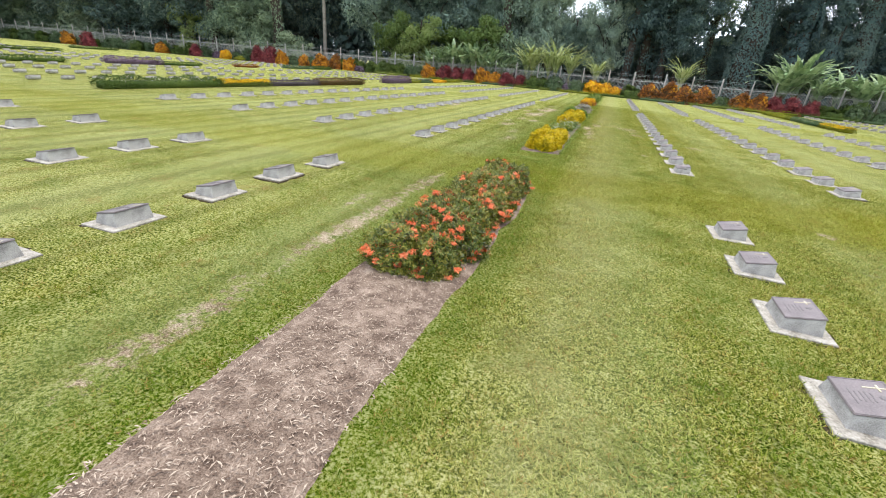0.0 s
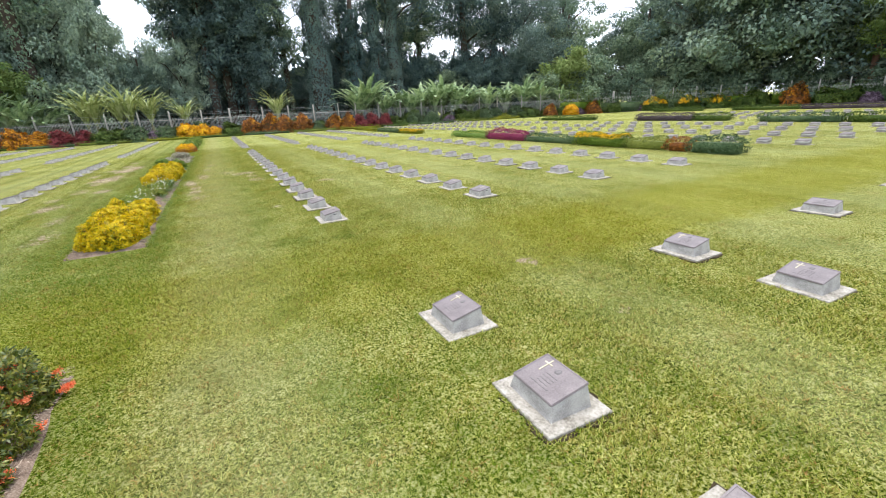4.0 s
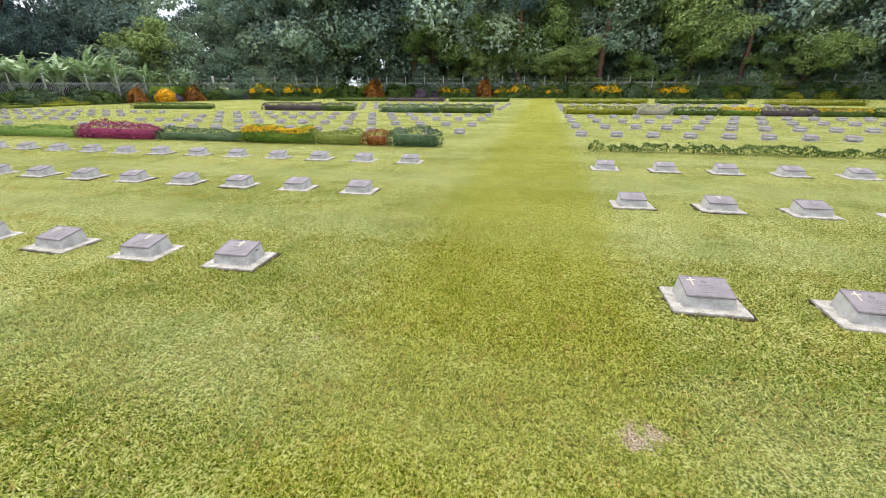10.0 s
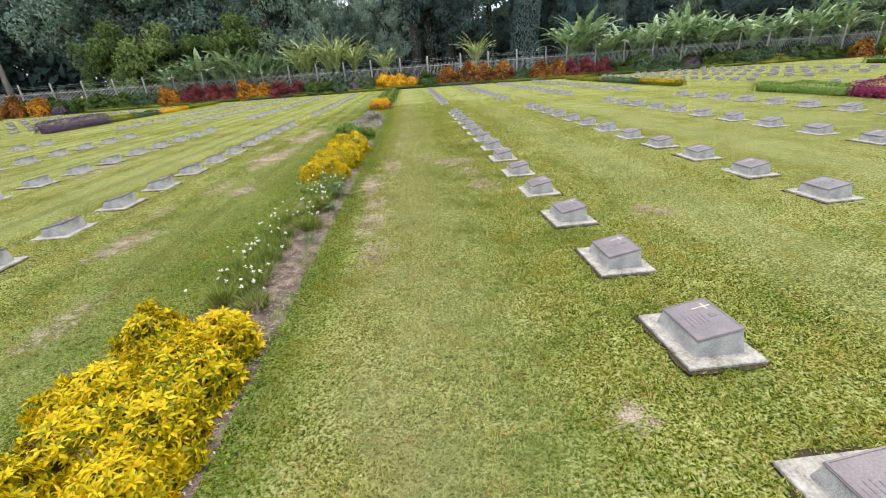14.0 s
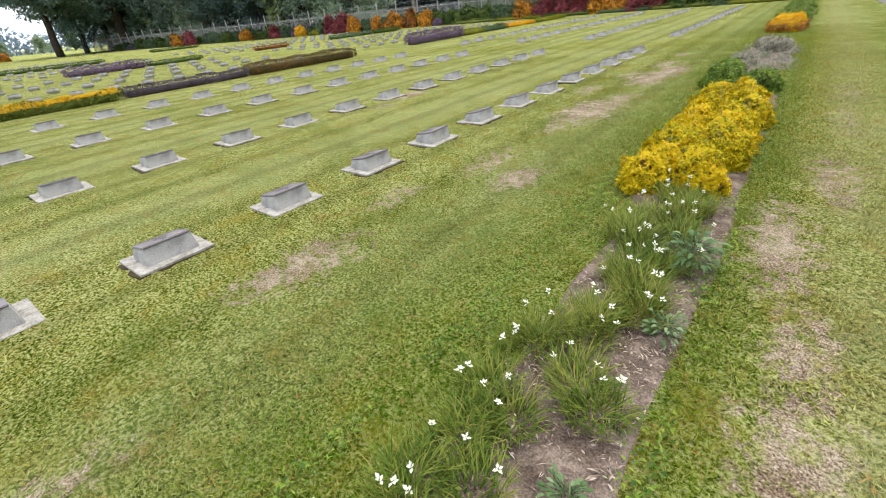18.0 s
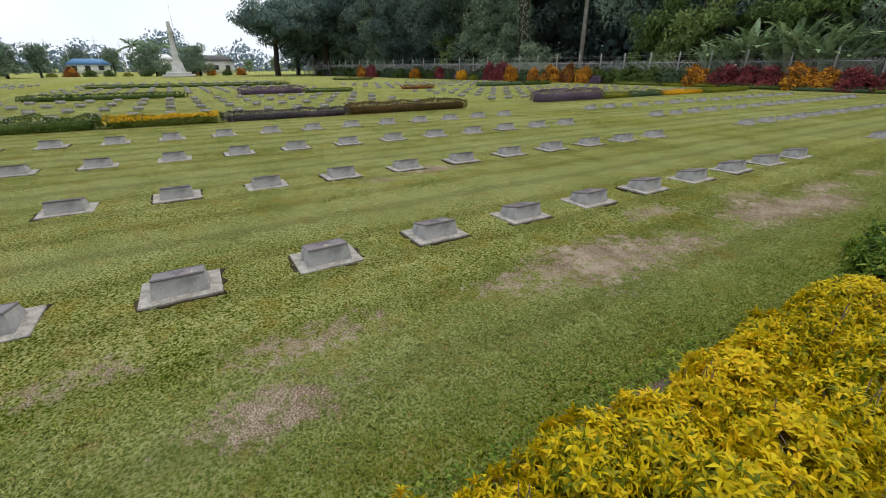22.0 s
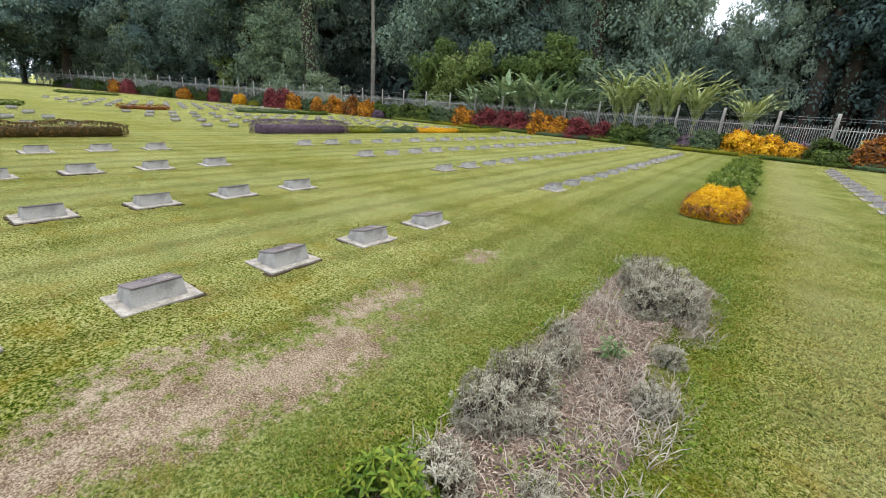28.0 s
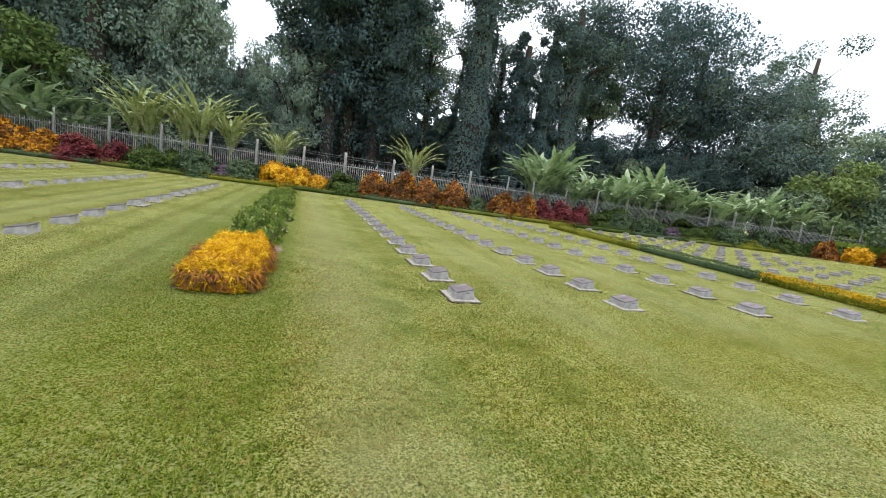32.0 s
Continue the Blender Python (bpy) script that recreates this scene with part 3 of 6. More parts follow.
# ---- grave markers ----


def wedge(x0, x1, y0, y1, z0, zw, ze, taper=0.0):
    """A block whose top falls from ze at the east to zw at the west."""
    bm = bmesh.new()
    t = taper
    v = [bm.verts.new(c) for c in ((x0, y0, z0), (x1, y0, z0), (x1, y1, z0), (x0, y1, z0), (x0 + t, y0 + t, zw), (x1 - t, y0 + t, ze), (x1 - t, y1 - t, ze), (x0 + t, y1 - t, zw))]
    for f in ((3, 2, 1, 0), (4, 5, 6, 7), (0, 1, 5, 4), (1, 2, 6, 5), (2, 3, 7, 6), (3, 0, 4, 7)):
        bm.faces.new([v[i] for i in f])
    bmesh.ops.bevel(bm, geom=bm.edges[:], offset=0.004, segments=1, affect="EDGES")
    return bm


PW, PE, PH, ZW, ZE = -0.128, 0.128, 0.172, 0.106, 0.157
SLOPE = (ZE - ZW) / (PE - PW)


def on_slope(bm, lift):
    """Lay a flat shape in x, y onto the sloping top."""
    for v in bm.verts:
        v.co.z += lift + ZW + (v.co.x - PW) * SLOPE
    return bm


def bars(specs, thick=0.004):
    bm = bmesh.new()
    for x0, x1, y0, y1 in specs:
        b = bevel_box(x0, x1, y0, y1, 0, thick, 0)
        tmp = bpy.data.meshes.new("bar")
        b.to_mesh(tmp)
        b.free()
        bm.from_mesh(tmp)
        bpy.data.meshes.remove(tmp)
    return bm


def marker_meshes():
    d = {}
    d["pad"] = bm_mesh("base_slab", bevel_box(-0.22, 0.22, -0.275, 0.275, -0.06, 0.008, 0.005), M["pad"])
    rr = random.Random(3)
    for k in range(3):
        bm = bmesh.new()
        ring = []
        for i in range(28):
            a = i / 28 * 6.2832
            c, s_ = math.cos(a), math.sin(a)
            f = 1 / max(abs(c) / 0.225, abs(s_) / 0.28)
            out = rr.uniform(-0.012, 0.045)
            ring.append(bm.verts.new((c * (f + out), s_ * (f + out), -0.010)))
        bm.faces.new(ring)
        ext = bmesh.ops.extrude_face_region(bm, geom=bm.faces[:])
        bmesh.ops.translate(bm, vec=(0, 0, -0.03), verts=[e for e in ext["geom"] if isinstance(e, bmesh.types.BMVert)])
        d["edge%d" % k] = bm_mesh("soil_edge", bm, M["dark_soil"])
    d["block"] = bm_mesh("pedestal", wedge(PW - 0.016, PE + 0.016, -PH - 0.02, PH + 0.02, 0.004, ZW - 0.016, ZE - 0.016, 0.018), M["block"])
    bm = wedge(PW - 0.004, PE + 0.004, -PH - 0.004, PH + 0.004, 0.0, 0.012, 0.012)
    d["plaque"] = bm_mesh("plaque", on_slope(bm, -0.013), M["bronze"])
    d["rim"] = bm_mesh("plaque_rim", on_slope(bars([(PW, PE, -PH, 0.008 - PH), (PW, PE, PH - 0.008, PH), (PW, PW + 0.008, 0.008 - PH, PH - 0.008), (PE - 0.008, PE, 0.008 - PH, PH - 0.008)], 0.003), -0.001), M["bronze"])
    d["cross"] = bm_mesh("cross", on_slope(bars([(0.0, 0.108, 0.088, 0.097), (0.068, 0.077, 0.060, 0.125)]), -0.001), M["relief"])
    d["cross_mid"] = bm_mesh("cross", on_slope(bars([(0.012, 0.112, -0.006, 0.006), (0.074, 0.085, -0.036, 0.036)]), -0.001), M["relief"])
    em = bmesh.new()
    bmesh.ops.create_cone(em, cap_ends=True, segments=10, radius1=0.03, radius2=0.02, depth=0.005)
    for v in em.verts:
        v.co.x, v.co.y, v.co.z = v.co.x * 0.8 + 0.065, v.co.y * 0.75, v.co.z + 0.002
    d["emblem"] = bm_mesh("emblem", on_slope(em, 0), M["letters"])
    r = random.Random(4)
    for k in range(3):
        lines = []
        for i in range(5 + k % 2):
            x = 0.012 - i * 0.023
            half = r.uniform(0.035, 0.085)
            y = -half
            while y < half:
                w = r.uniform(0.012, 0.034)
                lines.append((x, x + 0.007, y, min(y + w, half)))
                y += w + 0.008
        d["text%d" % k] = bm_mesh("inscription", on_slope(bars(lines, 0.002), -0.001), M["letters"])
    d["number"] = bm_mesh("number_plate", bevel_box(0.012, 0.068, -PH - 0.008, 0.002 - PH, 0.035, 0.105, 0.002), M["plate"])
    return d


MK = marker_meshes()


def grave_marker(style, number):
    """A low sloping pedestal on its slab, with a bronze plaque."""
    root = new("grave_marker")
    part("soil_edge", MK["edge%d" % style], root, "dark bare soil round the slab")
    part("base_slab", MK["pad"], root, "pale concrete slab")
    part("pedestal", MK["block"], root, "grey aggregate concrete pedestal")
    plaque = part("plaque", MK["plaque"], root, "grey weathered bronze plaque")
    part("plaque_rim", MK["rim"], plaque)
    if style != 2:
        part("cross", MK["cross" if style == 0 else "cross_mid"], plaque, "pale raised cross")
    if style != 1:
        part("emblem", MK["emblem"], plaque, "worn regimental emblem")
    part("inscription", MK["text%d" % style], plaque, "worn raised lines of lettering", kind="stuff")
    if number:
        part("number_plate", MK["number"], root, "small dark number plate on the end face")
    label = "low grey concrete grave marker with sloping bronze plaque on lawn"
    if number:
        label = "grave marker at a row's end with dark number plate"
    return tagged(root, label, "grave marker", "grave markers in rows")


protos = {}
r = random.Random(7)
far_v = []
NEAR = []
for block, ys in BLOCKS.items():
    for xs in (ROWS_EAST, ROWS_WEST):
        for x in xs:
            for i, y in enumerate(ys):
                if block == 1 and y < -4:
                    far_v.append((x, y))
                    continue
                number = i == 0 and block != 1
                style = r.choice((0, 0, 0, 2, 0, 1))
                sunk = -0.024 if block == 3 and x < 0 and i and r.random() < 0.65 else 0.0
                m = pose(x + r.uniform(-0.012, 0.012), y + r.uniform(-0.015, 0.015), sunk + r.uniform(-0.006, 0.006), r.uniform(-0.8, 0.8), r.uniform(-1, 1), r.uniform(-1.6, 1.6))
                NEAR.append((x, y))
                if (style, number) not in protos:
                    protos[(style, number)] = grave_marker(style, number)
                    protos[(style, number)].matrix_basis = m
                else:
                    copy_thing(protos[(style, number)], m)

# markers of the farther plots, too many and too small to tell apart
for x0, blocks in ((16.4, (1, 2, 3)), (31.6, (1, 2)), (-19.9, (1, 2, 3)), (-34.9, (1, 2, 3)), (-50, (1, 2))):
    for b in blocks:
        for k in range(4):
            x = x0 + (k * 2.9 if x0 > 0 else -k * 2.9)
            far_v += [(x, y) for y in BLOCKS[b]]
base = join(box_np(-0.19, 0.19, -0.235, 0.235, -0.05, -0.004))
blk_v, blk_t = box_np(PW, PE, -PH, PH, 0.02, ZE)
blk_v[:, 2] = np.where((blk_v[:, 2] > 0.1) & (blk_v[:, 0] < 0), ZW, blk_v[:, 2])
top_v, top_t = box_np(PW - 0.004, PE + 0.004, -PH - 0.004, PH + 0.004, 0, 0.014)
top_v[:, 2] += np.where(top_v[:, 0] < 0, ZW, ZE)
for name, (bv, bt), material, label in (("far_marker_plaques", (top_v, top_t), M["bronze"], "grey plaques of distant grave markers in rows"), ("far_marker_slabs", base, M["pad"], "pale slabs of distant grave markers in rows"), ("far_marker_pedestals", (blk_v, blk_t), M["block"], "grey pedestals of distant grave markers in rows")):
    off = np.array([(x, y, 0.0) for x, y in far_v if name != "far_marker_slabs" or x > -15])
    v = (bv[None] + off[:, None]).reshape(-1, 3)
    t = (bt[None] + np.arange(len(off))[:, None, None] * len(bv)).reshape(-1, 3)
    tagged(new(name, mesh_tris(name, v, t, material)), label, "grave markers", kind="stuff")

# ---- flower beds down the middle ----


def inset(y):
    """How far the lawn has grown in over the bed's west side."""
    return 0.30 * np.clip((y - 10.6) / 0.8, 0, 1) * np.clip((15.5 - y) / 0.4, 0, 1)


def inset_east(y):
    """How far the lawn has grown in over the bed's east side."""
    return 0.2 * np.clip((y - 20.4) / 0.9, 0, 1) * np.clip((25.6 - y) / 1.2, 0, 1)


for k, (y0, y1) in enumerate(BEDS):
    ys = np.arange(y0, y1 + 0.01, 0.12)
    us = np.linspace(0, 1, 11)
    U, V = np.meshgrid(us, ys, indexing="ij")
    wl0 = BED_X[0] + inset(V) + 0.06 * (value_noise(V * 1.3, V * 0 + k, 8) - 0.5)
    wr0 = BED_X[1] - inset_east(V) + (0.08 + 0.16 * (V > 21)) * (value_noise(V * 1.6, V * 0 + k, 9) - 0.5)
    bx = wl0 + (wr0 - wl0) * U
    bz = np.where((U == 0) | (U == 1) | (V <= y0 + 0.01) | (V > ys[-1] - 0.01), -0.03, 0.004 + 0.03 * value_noise(bx * 7, V * 7, 10 + k) * np.sin(np.pi * U))
    i = np.arange(bx.size).reshape(bx.shape)
    q = np.stack([i[:-1, :-1], i[1:, :-1], i[1:, 1:], i[:-1, 1:]], -1).reshape(-1, 4)
    bed = new("flower_bed", mesh_tris("flower_bed", np.stack([bx, V, bz], -1).reshape(-1, 3), q, M["bed_soil" if k == 1 else "soil"], True))
    tagged(bed, "long narrow bed of brown mulch cut into lawn", "flower bed", kind="structure")
rng = np.random.RandomState(11)
n = 46000
pick = rng.rand(n)
py = np.where(pick < 0.34, rng.uniform(-2.5, 4.8, n), np.where(pick < 0.55, rng.uniform(8.3, 15.6, n), rng.uniform(21.2, 25.25, n)))
p = np.stack([rng.uniform(-2.06, -1.13, n), py, rng.uniform(0.012, 0.04, n)], 1)
p = p[(p[:, 0] > -2.04 + inset(py)) & (p[:, 0] < -1.16 - inset_east(py))]
n = len(p)
a = rng.uniform(0, 6.28, n)
v, t = leaves(p, np.stack([np.cos(a), np.sin(a), rng.uniform(-0.15, 0.25, n)], 1), np.tile([[0, 0, 1.0]], (n, 1)), rng.uniform(0.012, 0.05, n), rng.uniform(0.003, 0.010, n), 0.05)
tagged(new("mulch_chips", mesh_tris("mulch_chips", v, t, M["chip"])), "dry pale bark chips and straw on the beds", "mulch", kind="stuff")

rng = np.random.RandomState(14)
n = 42000
q = np.stack([rng.uniform(-2.16, -1.05, n), rng.uniform(8.2, 25.7, n), rng.uniform(0.01, 0.05, n)], 1)
edge_x = np.maximum(np.abs(q[:, 0] + 1.6) - 0.38, 0) / 0.17
keep = value_noise(q[:, 0] * 5, q[:, 1] * 3, 15) * 0.8 + 0.35 * edge_x > 0.46 + 0.25 * rng.rand(n)
q = q[keep]
a = rng.uniform(0, 6.28, len(q))
v, t = leaves(q, np.stack([np.cos(a), np.sin(a), rng.uniform(0.1, 0.9, len(q))], 1), np.tile([[0, 0, 1.0]], (len(q), 1)), rng.uniform(0.016, 0.038, len(q)), rng.uniform(0.007, 0.015, len(q)), 0.2)
tagged(new("bed_weeds", mesh_tris("bed_weeds", v, t, M["green"])), "small creeping green weeds over the mulch", "weeds", kind="stuff")

# ---- grass blades beside the walked line ----
rng = np.random.RandomState(12)
n = 345000
px = rng.normal(0, 1, n) * 2.1 - 0.2
py = rng.uniform(-1.8, 31.5, n)
# thicker where the path bends out over the open lawn
bend = np.arange(n) < 62000
px, py = np.where(bend, rng.uniform(1.2, 6.2, n), px), np.where(bend, rng.uniform(0.6, 9.5, n), py)
ok = (np.abs(px) < np.where(bend, 6.4, 5.6) - 2.6 * rng.rand(n) ** 1.5) & (py < 31.5 - 8 * rng.rand(n) ** 1.7)
creep = (0.16 + 0.14 * (py > 21)) * value_noise(px * 0 + 3, py * 3.1, 24) * (py > 7)
ok &= ~((px > BED_X[0] + inset(py) + creep) & (px < BED_X[1] - inset_east(py) - creep * np.where((py > 15.4) & (py < 21), 1.6, 0.8)) & ((py < 4.85) | ((py > 8.15) & (py < 25.35)) | (py > 29.1)))
ok &= rng.rand(n) > bare_at(px, py) * 0.9
px, py = px[ok], py[ok]
# each tuft: five broad short leaves that spread from one crown
k = 5
tall = np.repeat((0.7 + 0.6 * value_noise(px * 2.5, py * 2.5, 21)) * rng.uniform(0.75, 1.2, len(px)), k)
a = (np.repeat(rng.uniform(0, 6.28, len(px)), k).reshape(-1, k) + np.arange(k) * 2.4 + rng.normal(0, 0.3, (len(px), k))).ravel()
px, py = np.repeat(px, k) + rng.normal(0, 0.007, len(a)), np.repeat(py, k) + rng.normal(0, 0.007, len(a))
ok = np.ones(len(px), bool)
for x, y in NEAR:
    if abs(x) < 6:
        ok &= ~((np.abs(px - x) < 0.232) & (np.abs(py - y) < 0.287))
px, py, a, tall = px[ok], py[ok], a[ok], tall[ok]
n = len(px)
ln = rng.uniform(0.020, 0.040, n) * tall
d = unit(np.stack([np.cos(a), np.sin(a), rng.uniform(0.25, 1.3, n)], 1))
side = unit(np.cross(d, [0, 0, 1.0]) + rng.normal(0, 0.25, (n, 3)))
wd = rng.uniform(0.006, 0.010, n)[:, None]
p = np.stack([px, py, np.full(n, -0.012)], 1)
v = np.stack([p - side * wd / 2, p + side * wd / 2, p + d * ln[:, None]], 1).reshape(-1, 3)
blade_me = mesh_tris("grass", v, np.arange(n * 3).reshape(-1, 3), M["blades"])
at = blade_me.attributes.new("bare", "FLOAT", "POINT")
at.data.foreach_set("value", np.repeat(bare_at(px, py) * 0.8, 3).astype(np.float32))
tagged(new("grass", blade_me), "short broad-bladed mown grass", "grass", kind="stuff")

# ---- bushes of the middle beds ----


def lump_points(rng, n, rx, ry, rz, lumps=7, low=0.0):
    """Points and outward directions on a lumpy mound that stands on the ground."""
    u = unit(rng.normal(0, 1, (n, 3)))
    u[:, 2] = np.abs(u[:, 2]) * (1 + low) - low
    u = unit(u)
    c = unit(rng.normal(0, 1, (lumps, 3)))
    c[:, 2] = np.abs(c[:, 2])
    bulge = np.max(np.exp(-((1 - u @ c.T) / 0.09)), axis=1)
    rad = (0.80 + 0.26 * bulge)[:, None] * rng.uniform(0.86, 1.03, (n, 1))
    p = u * rad * np.array([rx, ry, rz])
    return p, unit(u / np.array([rx, ry, rz]) + np.array([0, 0, 0.35]))


def twigs(rng, n, rx, ry, rz, thick=0.006):
    parts = []
    for _ in range(n):
        e = unit(rng.normal(0, 1, 3))
        e[2] = abs(e[2]) + 0.25
        e = e * np.array([rx, ry, rz]) * 0.8
        b = np.array([rng.uniform(-0.2, 0.2) * rx, rng.uniform(-0.2, 0.2) * ry, -0.02])
        m = (b + e) / 2 + rng.normal(0, 0.03, 3)
        parts.append(tube([b, m, e], [thick, thick * 0.7, thick * 0.35], 5))
    return join(*parts)


def bush(name, label, category, seed, size, foliage, leaf, shoots, per, twig_n=14, flower=None, group="", skirt=None):
    """A bush: its stems, its leaves in whorls and, where it blooms, its flowers."""
    rng = np.random.RandomState(seed)
    root = new(name)
    v, t = twigs(rng, twig_n, *size)
    part("woody_base", mesh_tris("woody_base", v, t, M["twig"], True), root)
    p, nn = lump_points(rng, shoots, *size, low=0.25)
    p[:, 2] = np.maximum(p[:, 2], 0.03)
    v, t = rosettes(rng, p, nn + rng.normal(0, 0.25, nn.shape), per, leaf[0], leaf[1], droop=leaf[2], fine=False)
    inner = p[: shoots // 2] * rng.uniform(0.5, 0.8, (shoots // 2, 1))
    inner[:, 2] = np.maximum(inner[:, 2], 0.02)
    v2, t2 = rosettes(rng, inner, nn[: shoots // 2], max(5, per // 2), leaf[0], leaf[1], droop=leaf[2], fine=False)
    v, t = join((v, t), (v2, t2))
    v[:, 2] = np.maximum(v[:, 2], 0.004)
    part("foliage", mesh_tris("foliage", v, t, M[foliage]), root, kind="stuff")
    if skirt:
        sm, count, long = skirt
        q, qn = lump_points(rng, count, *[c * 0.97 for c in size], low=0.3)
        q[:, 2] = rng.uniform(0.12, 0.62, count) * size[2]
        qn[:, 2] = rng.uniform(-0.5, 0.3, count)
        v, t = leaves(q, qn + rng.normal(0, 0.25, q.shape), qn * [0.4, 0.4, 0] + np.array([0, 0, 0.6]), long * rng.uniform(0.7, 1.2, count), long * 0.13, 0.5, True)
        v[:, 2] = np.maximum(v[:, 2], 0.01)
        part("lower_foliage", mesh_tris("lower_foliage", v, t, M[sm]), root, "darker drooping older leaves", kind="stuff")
    if flower:
        fm, count, petals, fl, fw, cluster = flower
        q, qn = lump_points(rng, count, *[s * 1.03 for s in size], low=0.1)
        qn = unit(qn + np.array([0, 0, 0.5]))
        cp = (q[:, None] + rng.normal(0, fl * 1.3, (count, cluster, 3)) * np.array([1, 1, 0.55])).reshape(-1, 3)
        cp[:, 2] = np.maximum(cp[:, 2], 0.05)
        v, t = rosettes(rng, cp, np.repeat(qn, cluster, 0), petals, fl, fw, spread=1.3, droop=0.1, fine=False)
        part("blossom", mesh_tris("blossom", v, t, M[fm]), root, "clusters of small flowers", kind="stuff")
    return tagged(root, label, category, group)


def plant_row(protos_, spots, seed, spread=(0.9, 1.12)):
    """Set the bushes out at the spots, each turned and scaled a little."""
    r = random.Random(seed)
    used = set()
    for k, s in enumerate(spots):
        x, y, sc = s[:3]
        b = protos_[k % len(protos_)]
        f = sc * r.uniform(*spread)
        m = pose(x, y, 0, 0, 0, r.uniform(0, 360)) @ Matrix.Diagonal((f, f, sc * r.uniform(0.92, 1.08), 1))
        if k % len(protos_) not in used:
            used.add(k % len(protos_))
            b.matrix_basis = m
        else:
            c = copy_thing(b, m)
            c.matrix_basis = m


def spots(y0, y1, step, xs, scale=1.0, jitter=0.06, seed=1):
    r = random.Random(seed)
    out = []
    y = y0
    while y <= y1 + 1e-6:
        for x in xs:
            out.append((x + r.uniform(-jitter, jitter), y + r.uniform(-jitter, jitter), scale))
        y += step
    return out


CROTON = "yellow and orange leaved croton bush in the mulch bed"
yellow = [bush("croton_bush", CROTON, "bush", 30 + i, (0.27, 0.27, 0.36), "yellow", (0.046, 0.0145, 0.3), 420, 12, group="yellow croton hedge") for i in range(3)]
plant_row(yellow, spots(8.55, 11.05, 0.36, (-1.80, -1.46), 1.0, 0.07, 2) + spots(15.5, 19.1, 0.37, (-1.77, -1.44), 1.0, 0.07, 3), 5)
ixora = [bush("ixora_bush", "dark green ixora bush with orange-red flower clusters", "bush", 40 + i, (0.34, 0.34, 0.42), "ixora", (0.044, 0.014, 0.05), 640, 8,
              flower=("ixora_flower", 24, 4, 0.015, 0.011, 40), group="ixora hedge") for i in range(3)]
plant_row(ixora, spots(1.2, 4.5, 0.41, (-1.78, -1.46), 0.94, 0.06, 4), 6)
silver = [bush("silver_bush", "silver-grey leaved bush, partly dried, in the mulch bed", "bush", 50 + i, (0.32, 0.32, 0.38), "silver", (0.045, 0.010, 0.5), 300, 8, twig_n=70, group="silver bushes") for i in range(2)]
plant_row(silver, [(-1.6, 24.25, 0.85), (-1.38, 24.35, 0.85), (-1.75, 24.85, 1.0), (-1.45, 24.7, 0.92), (-1.6, 24.5, 0.9), (-1.95, 22.2, 0.72), (-1.92, 22.55, 0.74), (-1.85, 22.95, 0.6), (-1.98, 23.3, 0.42), (-1.28, 22.9, 0.42), (-1.3, 23.5, 0.38), (-1.5, 21.9, 0.42), (-1.72, 22.3, 0.45), (-1.88, 21.7, 0.62)], 7)
rng = np.random.RandomState(19)
for x, y, s in [(-1.95, 23.6, 1.0), (-1.9, 24.0, 0.9), (-1.75, 23.8, 0.6), (-1.3, 23.2, 0.9), (-1.25, 23.9, 1.0), (-1.35, 24.2, 0.8), (-1.6, 22.8, 0.8), (-1.9, 22.9, 1.0), (-1.45, 23.0, 0.7), (-1.25, 22.5, 0.8), (-1.95, 24.4, 0.7), (-1.2, 24.5, 0.7)] + [(rng.uniform(-2.05, -1.15), rng.uniform(21.4, 25.4), rng.uniform(0.5, 1.0)) for _ in range(70)]:
    k = 70
    a, b = rng.uniform(0, 6.28, (2, k))
    p = np.stack([np.cos(b) * 0.16, np.sin(b) * 0.16, np.full(k, 0.01)], 1) * rng.uniform(0.1, 1, (k, 1))
    v, t = leaves(p, np.stack([np.cos(a) * 0.8, np.sin(a) * 0.8, rng.uniform(0.1, 2.2, k)], 1), np.tile([[0.1, 0, 1.0]], (k, 1)), rng.uniform(0.05, 0.17, k) * s, 0.006, 0.25, True)
    v[:, 2] = np.maximum(v[:, 2], 0.01)
    tuft = new("dry_tuft", mesh_tris("dry_tuft", v, t, M["dry"]))
    tuft.matrix_basis = pose(x, y, 0)
    tagged(tuft, "dried straw-grey tuft of dead stems in mulch", "dry plant", "dry tufts in the bed", "stuff")
green = [bush("green_shrub", "loose mid-green shrub in the mulch bed", "bush", 60 + i, (0.36, 0.36, 0.40), "green", (0.08, 0.022, 0.4), 190, 10, group="green shrubs of the bed") for i in range(2)]
plant_row(green, [(-1.85, 19.7, 0.95), (-1.45, 19.75, 0.9), (-1.9, 20.2, 0.9), (-1.95, 20.65, 0.8), (-1.98, 21.1, 0.8), (-1.98, 21.5, 0.7), (-1.35, 20.3, 0.6), (-1.4, 21.0, 0.4)], 8)
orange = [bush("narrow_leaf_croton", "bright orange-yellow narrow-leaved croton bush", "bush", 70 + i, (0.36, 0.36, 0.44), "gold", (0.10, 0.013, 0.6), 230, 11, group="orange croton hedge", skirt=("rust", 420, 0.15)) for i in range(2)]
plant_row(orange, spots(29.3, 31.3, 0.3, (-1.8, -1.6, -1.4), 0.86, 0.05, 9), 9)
olive = [bush("olive_shrub", "low green shrub with small cream flowers", "bush", 80 + i, (0.42, 0.42, 0.34), "green", (0.075, 0.022, 0.4), 110, 9,
              flower=("flower_pale", 12, 5, 0.03, 0.018, 1), group="olive hedge") for i in range(2)]
